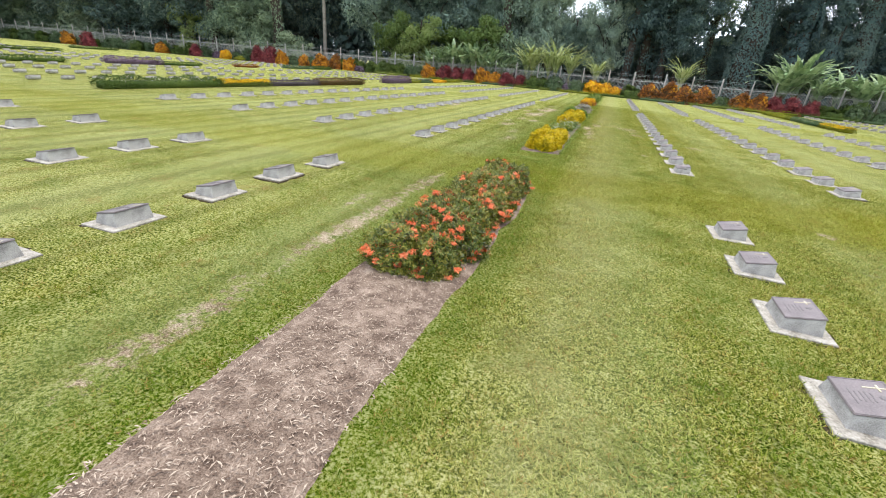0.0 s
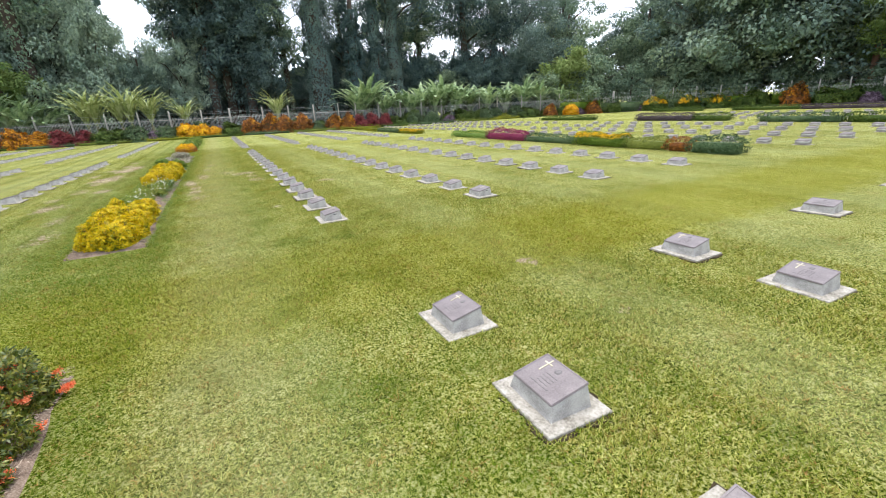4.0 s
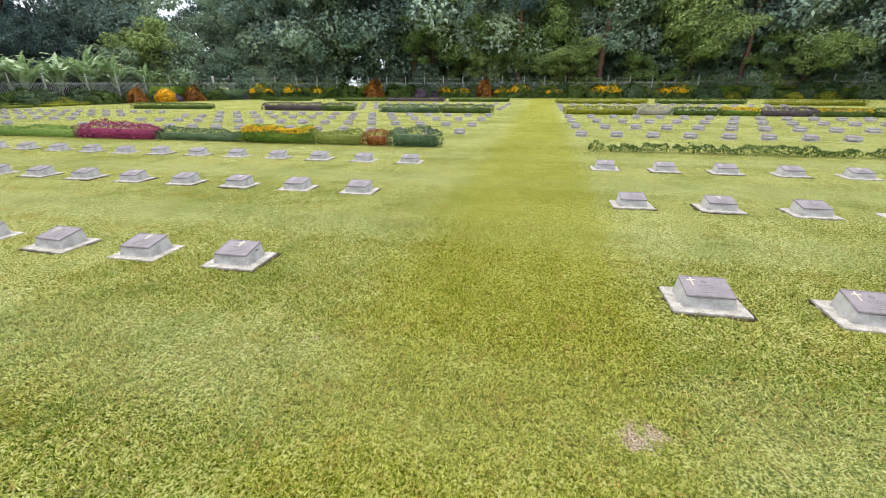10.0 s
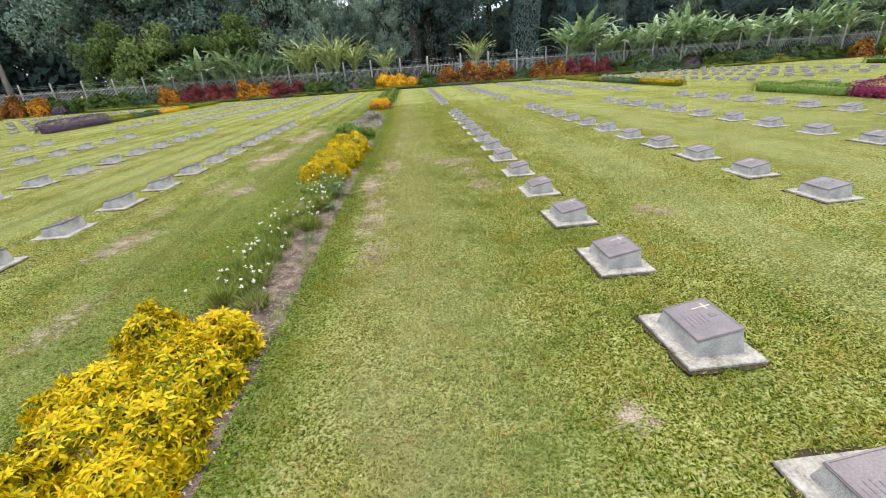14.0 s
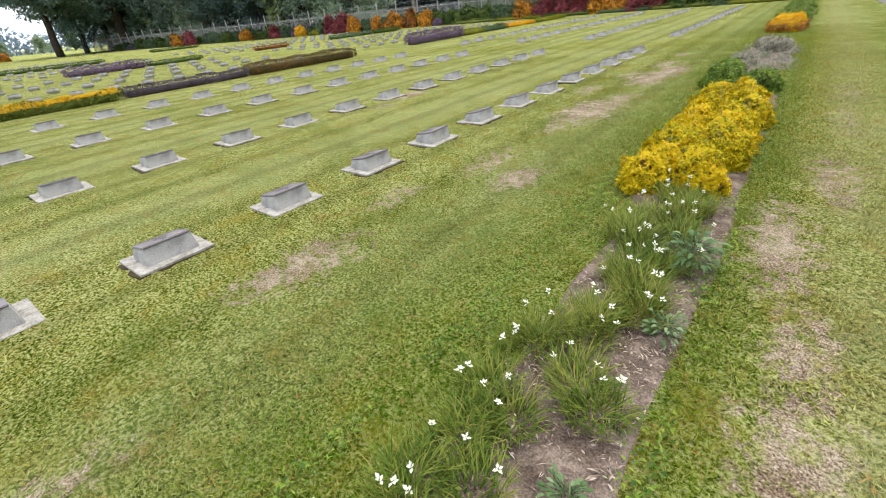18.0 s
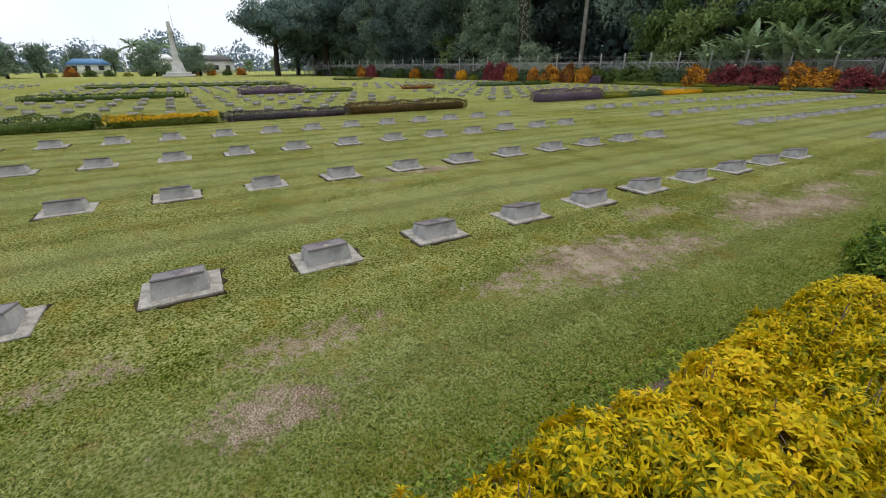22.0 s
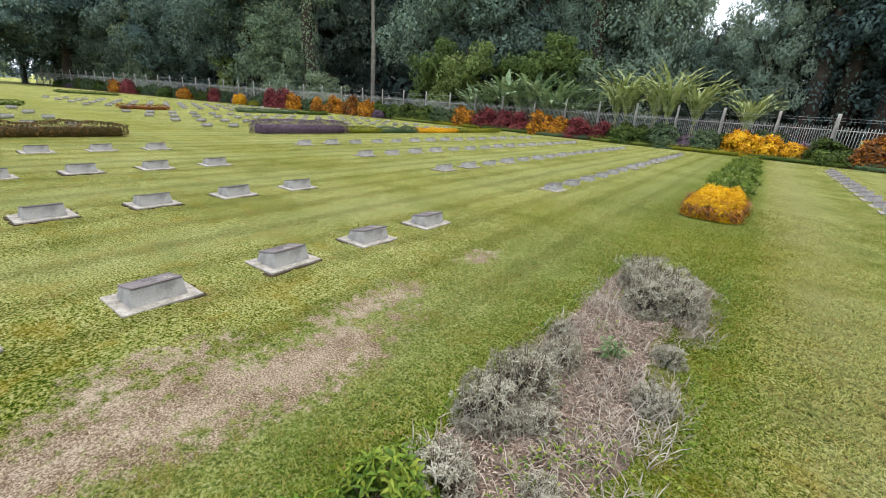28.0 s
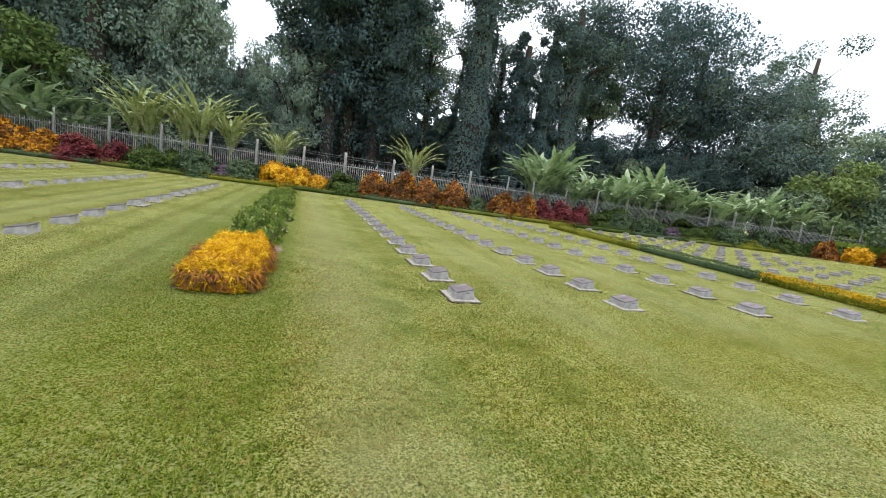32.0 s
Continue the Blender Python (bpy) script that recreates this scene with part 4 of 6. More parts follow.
plant_row(olive, [p for k, p in enumerate(spots(31.9, 46.5, 0.6, (-1.82, -1.42), 0.95, 0.12, 10)) if k % 7 not in (2, 5)], 10, (0.6, 1.1))
plant_row([bush("lime_shrub", "small lime-yellow shrub at the bed's end", "bush", 90, (0.4, 0.4, 0.3), "lime", (0.07, 0.025, 0.3), 120, 9)], [(-1.8, 47.3, 1), (-1.4, 47.6, 1), (-1.7, 48.2, 0.9)], 11)

# rain lilies: grassy tufts with white flowers
r = random.Random(77)
LILY = [(-1.56 + r.uniform(-0.24, 0.24), 11.3 + k * 0.105, r.uniform(0.7, 1.05)) for k in range(19)] + [(-1.52 + r.uniform(-0.2, 0.2), 13.3 + k * 0.093, r.uniform(0.85, 1.15)) for k in range(23)]
for i, (x, y, s) in enumerate(LILY):
    rng = np.random.RandomState(200 + i)
    root = new("rain_lily")
    k = 240
    a = rng.uniform(0, 6.28, k)
    rad = 0.115 * np.sqrt(rng.rand(k))
    p = np.stack([np.cos(a) * rad, np.sin(a) * rad, np.full(k, 0.005)], 1)
    a2 = a + rng.normal(0, 0.8, k)
    d = np.stack([np.cos(a2) * rng.uniform(0.1, 0.8, k), np.sin(a2) * rng.uniform(0.1, 0.8, k), rng.uniform(0.9, 1.8, k)], 1)
    v, t = leaves(p, d, np.stack([-np.cos(a2), -np.sin(a2), np.full(k, 0.5)], 1), rng.uniform(0.09, 0.19, k) * s, 0.0055, 0.35, True)
    v[:, 2] = np.maximum(v[:, 2], 0.006)
    part("leaf_tuft", mesh_tris("leaf_tuft", v, t, M["lily"]), root, kind="stuff")
    for _ in range(rng.randint(1, 4)):
        q = np.array([rng.uniform(-0.12, 0.12), rng.uniform(-0.12, 0.12), 0])
        top = q + np.array([rng.normal(0, 0.04), rng.normal(0, 0.04), rng.uniform(0.16, 0.24) * s])
        stalk = part("stalk", mesh_tris("stalk", *tube([q, (q + top) / 2, top], 0.0022, 4), M["lily"]), root)
        fv, ft = rosettes(rng, top[None], np.array([[rng.normal(0, 0.25), rng.normal(0, 0.25), 1.0]]), 6, 0.023, 0.013, spread=1.1, droop=0.0, fine=False)
        part("flower", mesh_tris("flower", fv, ft, M["flower_white"]), stalk, "white six-petalled flower")
    root.matrix_basis = pose(x, y, 0)
    tagged(root, "grassy rain lily clump with small white flowers in mulch", "flower", "rain lilies")


def weed(x, y, s, seed):
    rng = np.random.RandomState(seed)
    root = new("broadleaf_weed")
    k = 64
    a = rng.uniform(0, 6.28, k)
    z = rng.uniform(0.03, 0.22, k) * s
    p = np.stack([np.cos(a) * 0.02, np.sin(a) * 0.02, z], 1)
    d = np.stack([np.cos(a), np.sin(a), rng.uniform(0.0, 0.7, k)], 1)
    st = [tube([(0, 0, 0), (0.01, 0.0, 0.12 * s), (0.0, 0.02, 0.25 * s)], [0.006, 0.005, 0.003], 5)]
    q = p + unit(d) * (rng.uniform(0.03, 0.13, (k, 1)) * s)
    for i in range(k):
        st.append(tube([p[i], q[i]], 0.002, 3))
    v, t = join(*st)
    part("stem", mesh_tris("stem", v, t, M["weed"], True), root, kind="stuff")
    v, t = leaves(q, d, np.tile([[0, 0, 1.0]], (k, 1)) + rng.normal(0, 0.2, (k, 3)), rng.uniform(0.05, 0.09, k) * s, rng.uniform(0.028, 0.045, k) * s, 0.45, True)
    part("leaves", mesh_tris("leaves", v, t, M["weed"]), root, kind="stuff")
    root.matrix_basis = pose(x, y, 0)
    tagged(root, "broad-leaved grey-green weed at the edge of bed", "plant")


weed(-1.24, 14.3, 0.85, 1)
weed(-1.22, 13.6, 0.5, 2)
weed(-1.6, 23.25, 0.55, 3)
weed(-1.28, 12.6, 0.4, 4)

# ---- hedges between the plots ----


def hedge(name, label, cx, y0, y1, w, h, foliage, leaf=0.07, density=150, flower=None, fden=30, seed=0, boxy=0.7, lumpy=0.12, gaps=0.0):
    """A run of hedge along y: a twiggy core, and leaves over its sides and top; with gaps, a row of scraggly plants."""
    rng = np.random.RandomState(seed)
    if y1 < y0:
        y0, y1 = y1, y0
    L = y1 - y0
    root = new(name)
    if not gaps:
        cv, ct = box_np(-w * 0.3, w * 0.3, 0.15, max(L - 0.15, 0.2), 0, h * 0.68)
        part("core", mesh_tris("core", cv, ct, M[foliage]), root, "shaded leafy inside of the hedge")
    n = int(density * L * (w + 2 * h))
    s = rng.uniform(-1, 1, n) * (0.5 + h / w)
    y = rng.uniform(0, L, n)
    top = np.abs(s) < 0.5
    over = np.clip(np.abs(s) - 0.5, 0, None) * w
    x = np.where(top, s * w, np.sign(s) * (w / 2))
    z = np.where(top, h, h - over)
    round_ = np.exp(-((np.abs(s) - 0.5) / 0.16) ** 2) * (1 - boxy) * 0.3
    x -= np.sign(x) * round_ * w
    z -= round_ * h * 0.6
    bump = (value_noise(y * 2.2 + seed, x * 2.2 + 7, 31) - 0.5) * 2 * lumpy + (value_noise(y * 7 + seed, z * 7, 32) - 0.5) * lumpy
    end = np.minimum(y, L - y)
    f = 1 - np.clip(0.3 - end, 0, 0.3) * 0.5
    x = x * (1 + bump) * f
    z = np.maximum(z * (1 + bump * 1.2) * (0.75 + 0.25 * np.minimum(end / 0.2, 1)), 0.02)
    nr = np.stack([np.where(top, s, np.sign(s)) * 1.0, np.zeros(n), np.where(top, 1.0, 0.35)], 1)
    k = n // 6
    e = rng.rand(k) < 0.5
    ex, ez = rng.uniform(-w / 2, w / 2, k) * 0.95, rng.uniform(0.02, h * 0.95, k)
    ey = np.where(e, rng.uniform(0, 0.06, k), L - rng.uniform(0, 0.06, k))
    m_end = min(k, int(density * 2 * w * h))
    P = np.concatenate([np.stack([x, y, z], 1), np.stack([ex, ey, ez], 1)[:m_end]])
    Nn = np.concatenate([nr, np.stack([np.zeros(k), np.where(e, -1.0, 1.0), np.full(k, 0.4)], 1)[:m_end]])
    if gaps:
        grown = value_noise(P[:, 1] * 6.5 + seed, P[:, 1] * 0.4, 33)
        keep = grown > gaps + rng.normal(0, 0.08, len(P))
        P, Nn = P[keep], Nn[keep]
        tall = np.clip((grown[keep] - gaps) * 0.9 + 0.5, 0.45, 1.0)
        P[:, 0] *= tall * rng.uniform(0.2, 1.0, len(P))
        P[:, 2] *= tall
    D = unit(Nn) * 0.6 + rng.normal(0, 0.6, P.shape) + np.array([0, 0, 0.25])
    v, t = leaves(P, D, unit(Nn) + rng.normal(0, 0.35, P.shape), leaf * rng.uniform(0.7, 1.3, len(P)), leaf * rng.uniform(0.35, 0.55, len(P)), 0.3)
    v[:, 2] = np.maximum(v[:, 2], 0.003)
    part("foliage", mesh_tris("foliage", v, t, M[foliage]), root, kind="stuff")
    if flower:
        n = int(fden * L * w * 1.6)
        x, y = rng.uniform(-w / 2, w / 2, n), rng.uniform(0.1, L - 0.1, n)
        z = h * (1.0 - 0.35 * np.abs(x / (w / 2)) ** 3) * (1 + (value_noise(y * 2.2 + seed, x * 2.2 + 7, 31) - 0.5) * 2 * lumpy) + 0.02
        v, t = rosettes(rng, np.stack([x, y, z], 1), np.tile([[0, 0, 1.0]], (n, 1)) + rng.normal(0, 0.4, (n, 3)), 5, leaf * (0.5 if flower == "flower_white" else 0.9), leaf * 0.4, spread=1.2, droop=0.1, fine=False)
        part("blossom", mesh_tris("blossom", v, t, M[flower]), root, "small flowers over the top", kind="stuff")
    root.matrix_basis = pose(cx, y0, 0)
    return tagged(root, label + " beside the grave plots", "hedge", "plot hedges")


LOOSE = ("teal_shrub", "croton_hedge", "green_hedge", "grey_green_hedge", "maroon_hedge", "light_green_hedge", "yellow_flower_hedge", "pink_hedge", "cream_hedge", "purple_hedge", "white_flower_hedge")
H_LIST = [
    ("teal_shrub", "blue-green rounded shrub at a hedge's end", 13.0, 8.1, 9.6, 0.9, 0.62, "teal", None),
    ("croton_hedge", "reddish croton in a plot hedge", 13.0, 9.6, 10.4, 0.8, 0.5, "rust", None),
    ("green_hedge", "mid-green plot hedge", 13.0, 10.4, 12.0, 0.8, 0.5, "olive", None),
    ("yellow_flower_hedge", "hedge covered in bright yellow flowers", 13.0, 12.0, 14.4, 0.85, 0.6, "green", "flower_yellow"),
    ("grey_green_hedge", "grey-green low plot hedge", 13.0, 14.4, 17.6, 0.7, 0.42, "teal", None),
    ("maroon_hedge", "deep maroon leaved hedge", 13.0, 17.6, 20.8, 0.85, 0.6, "maroon", None),
    ("light_green_hedge", "loose light green hedge", 13.0, 20.8, 24.6, 0.8, 0.42, "fresh", None),
    ("creeping_hedge", "low scraggly row of dark green plants", 12.9, -3.9, 4.1, 0.62, 0.28, "box", None),
    ("pink_hedge", "pink and cream leaved hedge", 12.9, -8.4, -3.9, 0.9, 0.58, "pink", None),
    ("cream_hedge", "pink and yellow leaved hedge", 12.9, -13.5, -8.4, 0.9, 0.55, "pink", "flower_yellow"),
    ("lime_hedge", "lime-yellow clipped hedge", 12.9, 29.4, 33.0, 0.75, 0.38, "lime", "flower_yellow"),
    ("clipped_hedge", "green clipped hedge", 12.9, 33.0, 38.0, 0.75, 0.36, "teal", None),
    ("clipped_hedge", "yellow-green clipped hedge", 12.9, 38.0, 45.0, 0.75, 0.36, "lime", None),
    ("white_flower_hedge", "dark green hedge with white flowers", -16.6, 8.2, 13.2, 0.9, 0.6, "box", "flower_white"),
    ("yellow_flower_hedge", "green hedge flecked with yellow flowers", -16.6, 13.2, 16.3, 0.8, 0.45, "olive", "flower_yellow"),
    ("brown_hedge", "sparse dark green and brownish hedge", -16.6, 16.3, 20.4, 0.75, 0.42, "dusk", None),
    ("rusty_hedge", "dark green and rust coloured hedge", -16.6, 20.4, 25.4, 0.85, 0.6, "dark_rust", None),
    ("purple_bush_hedge", "dense dusky purple hedge", -17.2, 29.9, 34.3, 1.0, 0.85, "purple", None),
    ("lime_hedge", "lime-yellow low hedge", -17.2, 34.5, 36.6, 0.9, 0.45, "lime", None),
    ("grey_green_hedge", "grey-green low hedge", -17.2, 36.6, 39.5, 0.9, 0.42, "teal", None),
    ("orange_hedge", "low orange and yellow hedge", -17.2, 39.5, 43.5, 0.8, 0.36, "orange", None),
    ("lime_hedge", "bright yellow-green clipped hedge", -17.2, 43.5, 49.0, 0.8, 0.4, "lime", None),
    ("dark_hedge", "dark clipped hedge", -31.0, 8.4, 15.8, 0.8, 0.45, "box", None),
    ("purple_hedge", "dusky purple hedge", -31.8, 18.6, 22.6, 0.9, 0.7, "purple", None),
    ("dark_hedge", "dark low hedge", -31.8, 22.6, 26.0, 0.7, 0.35, "box", None),
    ("rusty_hedge", "dark rust-leaved low hedge", -32.5, 30.2, 33.0, 0.7, 0.4, "rust", None),
    ("grey_green_hedge", "grey-green low hedge", -33.5, 38.0, 43.0, 0.8, 0.45, "teal", None),
    ("dark_hedge", "dark low hedge", -33.5, 43.2, 46.5, 0.8, 0.5, "box", None),
    ("dark_hedge", "dark low hedge far off", -47.0, 9.0, 25.0, 0.8, 0.4, "box", None),
    ("dark_hedge", "dark low hedge far off", -48.5, -12.0, 2.0, 0.8, 0.4, "box", None),
    ("white_flower_hedge", "low hedge with pale flowers", -60.0, 33.5, 39.0, 0.8, 0.4, "box", "flower_white"),
    ("box_hedge", "square clipped green hedge", 28.3, 8.3, 11.6, 0.9, 0.62, "box", None),
    ("light_hedge", "light green clipped hedge", 28.3, 11.6, 15.6, 0.9, 0.6, "teal", None),
    ("dark_hedge", "dark clipped hedge", 29.4, 17.8, 20.2, 0.9, 0.62, "box", None),
    ("purple_hedge", "dark purple clipped hedge", 29.4, 20.2, 24.8, 0.9, 0.66, "dusk", None),
    ("dark_hedge", "dark clipped hedge", 29.8, 29.5, 36.5, 0.9, 0.5, "box", None),
    ("box_hedge", "yellow-green square clipped hedge", 28.3, 0.1, 4.1, 0.9, 0.55, "lime", None),
    ("grey_shrub_hedge", "grey twiggy hedge", 28.3, -1.8, 0.1, 0.9, 0.62, "silver", None),
    ("box_hedge", "dark green clipped hedge", 28.3, -4.2, -1.8, 0.9, 0.5, "box", None),
    ("yellow_flower_hedge", "hedge topped with yellow flowers", 28.3, -6.2, -4.2, 0.9, 0.52, "green", "flower_yellow"),
    ("purple_hedge", "grey-purple hedge", 28.3, -8.8, -6.2, 0.9, 0.55, "dusk", None),
    ("box_hedge", "dark green clipped hedge", 28.3, -11.4, -8.8, 0.9, 0.5, "box", "flower_yellow"),
    ("box_hedge", "green clipped hedge", 28.3, -14.4, -11.4, 0.9, 0.5, "box", None),
    ("box_hedge", "low green hedge", 44.0, -3.8, 4.2, 0.9, 0.5, "lime", None),
    ("box_hedge", "low dark hedge", 44.5, -11.8, -4.6, 0.9, 0.5, "box", None),
    ("lime_hedge", "lime and orange hedge", 42.5, -19.5, -12.5, 0.9, 0.5, "lime", None),
    ("dark_hedge", "low dark hedge", 47.5, 8.7, 15.0, 0.9, 0.5, "box", None),
    ("purple_hedge", "low purple-grey hedge", 47.5, 15.5, 22.0, 0.9, 0.52, "dusk", None),
    ("dark_hedge", "low dark hedge", 47.5, 22.0, 28.0, 0.9, 0.5, "box", None),
    ("dark_hedge", "low dark hedge", 47.5, 31.0, 37.0, 0.9, 0.5, "box", None),
]
for i, (nm, lb, cx, y0, y1, w, h, fol, fl) in enumerate(H_LIST):
    far = abs(cx) > 25
    hedge(nm, lb, cx, y0, y1, w * 0.85, h * (0.58 if cx < 0 else 0.72 if far else 0.68), fol, 0.10 if far else 0.06, 190 if far else 620, fl, (4 if far else 9) if fl == "flower_white" else (80 if far else 420), 300 + i, boxy=0.35 if nm in LOOSE else 0.7, lumpy=0.08 if far else 0.45 if h < 0.3 else 0.26 if nm in LOOSE else 0.13, gaps=0.2 if nm == "creeping_hedge" else 0.0)

# ---- border along the fence ----
# the lawn's edge and, some metres behind it, the fence
EDGE = [(-110, 38.5), (-86, 41.5), (-55, 47.0), (-38, 50.0), (-20, 51.6), (-3, 51.0), (3, 50.4), (13, 47.6), (34, 46.6), (50, 42.0), (58.5, 30.0), (60.5, 8.0), (60.5, -20.0), (58.0, -34.0), (44.0, -34.5), (31.0, -27.0), (24.0, -30.0)]
EDGE = [Vector((*p, 0)) for p in EDGE]


def along(d0, d1, step):
    """Points and outward directions along the border line, by length from the fifth corner."""
    segs = list(zip(EDGE, EDGE[1:]))
    start = -sum((b - a).length for a, b in segs[:4])
    out, d = [], d0
    while d < d1:
        s = start
        for a, b in segs:
            n_ = (b - a).length
            if s <= d < s + n_:
                q = a + (b - a) * ((d - s) / n_)
                o = Vector((-(b - a).y, (b - a).x, 0)).normalized()
                out.append((q, o))
                break
            s += n_
        d += step
    return out


def edge_at(x=None, y=None):
    """The point of the border line over x, or east border at y, with the outward way."""
    for a, b in zip(EDGE, EDGE[1:]):
        o = Vector((-(b - a).y, (b - a).x, 0)).normalized()
        if x is not None and a.x <= x <= b.x:
            return a + (b - a) * ((x - a.x) / (b.x - a.x)), o
        if y is not None and a.x > 45 and b.y <= y <= a.y and b.x >= a.x - 3:
            return a + (b - a) * ((y - a.y) / (b.y - a.y)), o
    return EDGE[4], Vector((0, 1, 0))


# strip of dark soil under the border
vs, ts = [], []
for k, p in enumerate(EDGE):
    a = EDGE[max(k - 1, 0)]
    b = EDGE[min(k + 1, len(EDGE) - 1)]
    o = Vector((-(b - a).y, (b - a).x, 0)).normalized()
    vs += [(*p.xy, 0.002), (*(p + o * 60).xy, 0.01)]
    if k:
        j = 2 * k
        ts.append((j - 2, j, j + 1, j - 1))
ground2 = bpy.data.meshes.new("woodland_floor")
ground2.from_pydata(vs, [], ts)
ground2.materials.append(M["dark_soil"])
tagged(new("woodland_floor", ground2), "dark soil and litter under shrubs and trees", "ground", kind="structure")


def shrub(name, label, seed, size, foliage, leaf, n, twig_n=10, tuft=False, flower=None, fcount=0):
    rng = np.random.RandomState(seed)
    root = new(name)
    v, t = twigs(rng, twig_n, *size, thick=0.02)
    part("woody_base", mesh_tris("woody_base", v, t, M["twig"], True), root)
    p, nn = lump_points(rng, n, *size, lumps=9, low=0.35)
    p[:, 2] = np.maximum(p[:, 2] + size[2] * 0.05, 0.05)
    v, t = rosettes(rng, p, nn + np.array([0, 0, 0.5 if tuft else 0.0]), 7, leaf, leaf * (0.22 if tuft else 0.42), droop=0.35, fine=False)
    inner = p[: n // 2] * 0.7
    v2, t2 = rosettes(rng, inner, nn[: n // 2], 6, leaf * 1.2, leaf * 0.5, droop=0.3, fine=False)
    v, t = join((v, t), (v2, t2))
    v[:, 2] = np.maximum(v[:, 2], 0.01)
    part("foliage", mesh_tris("foliage", v, t, M[foliage]), root, kind="stuff")
    if flower:
        q, qn = lump_points(rng, fcount, *[s * 1.02 for s in size], low=0.1)
        keep = q[:, 2] > 0.52 * size[2]
        q, qn = q[keep], qn[keep]
        v, t = rosettes(rng, q, qn, 6, leaf * 0.7, leaf * 0.35, spread=1.2, droop=0.1, fine=False)
        part("blossom", mesh_tris("blossom", v, t, M[flower]), root, "bright young leaves at the shoot tips", kind="stuff")
    return tagged(root, label, "shrub", "border shrubs")


SH = {
    "gold": shrub("croton_shrub", "green shrub topped with golden-orange croton leaves by the fence", 408, (1.3, 1.1, 1.05), "box", 0.22, 280, flower="gold", fcount=760),
    "amber": shrub("croton_shrub", "amber and orange leaved croton shrub by the fence", 400, (1.0, 1.0, 1.5), "amber", 0.26, 260),
    "rust": shrub("croton_shrub", "dark croton shrub with rust-orange top by the fence", 401, (1.1, 1.0, 1.6), "rust", 0.24, 330, flower="amber_tip", fcount=170),
    "red": shrub("cordyline_shrub", "crimson leaved cordyline shrub by the fence", 402, (1.0, 0.9, 1.5), "red", 0.34, 200, tuft=True),
    "green": shrub("green_border_shrub", "dark green shrub by the fence", 403, (1.1, 1.0, 1.2), "box", 0.20, 300),
    "grey": shrub("grey_border_shrub", "grey-green twiggy shrub by the fence", 404, (1.1, 1.0, 1.3), "teal", 0.20, 240, 24),
    "purple": shrub("purple_border_shrub", "low dusky purple shrub by the fence", 405, (1.1, 0.8, 0.8), "purple", 0.18, 240),
    "lime": shrub("lime_border_shrub", "lime-green low shrub by the fence", 406, (0.9, 0.8, 0.6), "lime", 0.18, 200),
    "yellow": shrub("yellow_border_shrub", "bright yellow-orange croton shrub by the fence", 407, (1.0, 1.0, 1.3), "orange", 0.26, 260),
}
placed = set()
r = random.Random(15)


def put_shrub(kind, x, y, s):
    m = pose(x, y, 0, 0, 0, r.uniform(0, 360)) @ Matrix.Diagonal((s * r.uniform(0.9, 1.15), s * r.uniform(0.9, 1.1), s * r.uniform(0.9, 1.1), 1))
    if kind not in placed:
        placed.add(kind)
        SH[kind].matrix_basis = m
    else:
        copy_thing(SH[kind], m).matrix_basis = m


# along the north border by x: kind, size
NORTH = [(-78, "amber", 1.1), (-74, "red", 1.2), (-66, "green", 1.2), (-62, "amber", 1), (-57, "red", 1.1), (-52, "yellow", 0.9), (-50, "lime", 1), (-47.3, "red", 1.3), (-45.5, "red", 1.35), (-43.5, "amber", 1.1), (-40.5, "amber", 0.9), (-38, "amber", 1.2), (-36, "rust", 1.1), (-34, "amber", 1.1), (-32.5, "purple", 1.0),
         (-29.5, "green", 1.2), (-27, "green", 1.3), (-25, "grey", 1.2), (-22.6, "amber", 1.15), (-20.6, "red", 1.2), (-19.2, "red", 1.2), (-17.6, "red", 1.15), (-15.6, "amber", 1.15), (-14.1, "amber", 1.0), (-12.4, "red", 1.1), (-11, "red", 1.0), (-9.2, "green", 1.25), (-8, "green", 1.1), (-6.6, "grey", 1.25), (-5.2, "purple", 1.2),
         (-4.4, "grey", 1.2), (-2.5, "yellow", 1.1), (-1.3, "yellow", 1.15), (0.0, "yellow", 0.8), (1.6, "green", 1.2), (3.3, "rust", 1.15), (5.0, "rust", 1.2), (6.6, "rust", 1.15), (8.3, "rust", 1.1), (9.6, "grey", 0.9), (11.4, "rust", 1.0), (12.8, "rust", 1.0), (14.4, "red", 1.0), (15.8, "red", 1.0), (17.3, "red", 0.95), (19, "green", 1.0), (21, "grey", 1.1),
         (23, "grey", 1.1), (25.5, "purple", 1.2), (28, "green", 1.1), (30.5, "grey", 1.1), (33, "lime", 1.2), (36, "green", 1.1), (39, "rust", 1.0), (42, "yellow", 1.15), (45, "rust", 1.1), (48, "green", 1.2)]
for x, kind, s in NORTH:
    q, o = edge_at(x=x)
    d = o * r.uniform(1.0, 1.6)
    put_shrub(kind, q.x + d.x, q.y + d.y, s * 0.92)
EAST = [(40, "gold", 1.2), (37, "gold", 1.2), (34, "gold", 1.1), (31, "green", 1.2), (28, "rust", 1.1), (25, "green", 1.3), (21.5, "purple", 1.1), (18, "gold", 1.0), (16, "gold", 0.9), (13, "rust", 1.1), (10.5, "gold", 1.0), (8.3, "gold", 1.15), (6, "green", 0.9), (4, "gold", 0.9), (1.5, "green", 1.1), (-1.4, "gold", 1.1),
        (-3, "gold", 1.1), (-5.5, "grey", 1.0), (-9, "gold", 1.0), (-11, "gold", 1.1), (-14, "grey", 1.1), (-17, "lime", 1.0), (-20, "grey", 1.0), (-23, "lime", 1.0), (-26, "lime", 1.1), (-30, "grey", 1.2)]
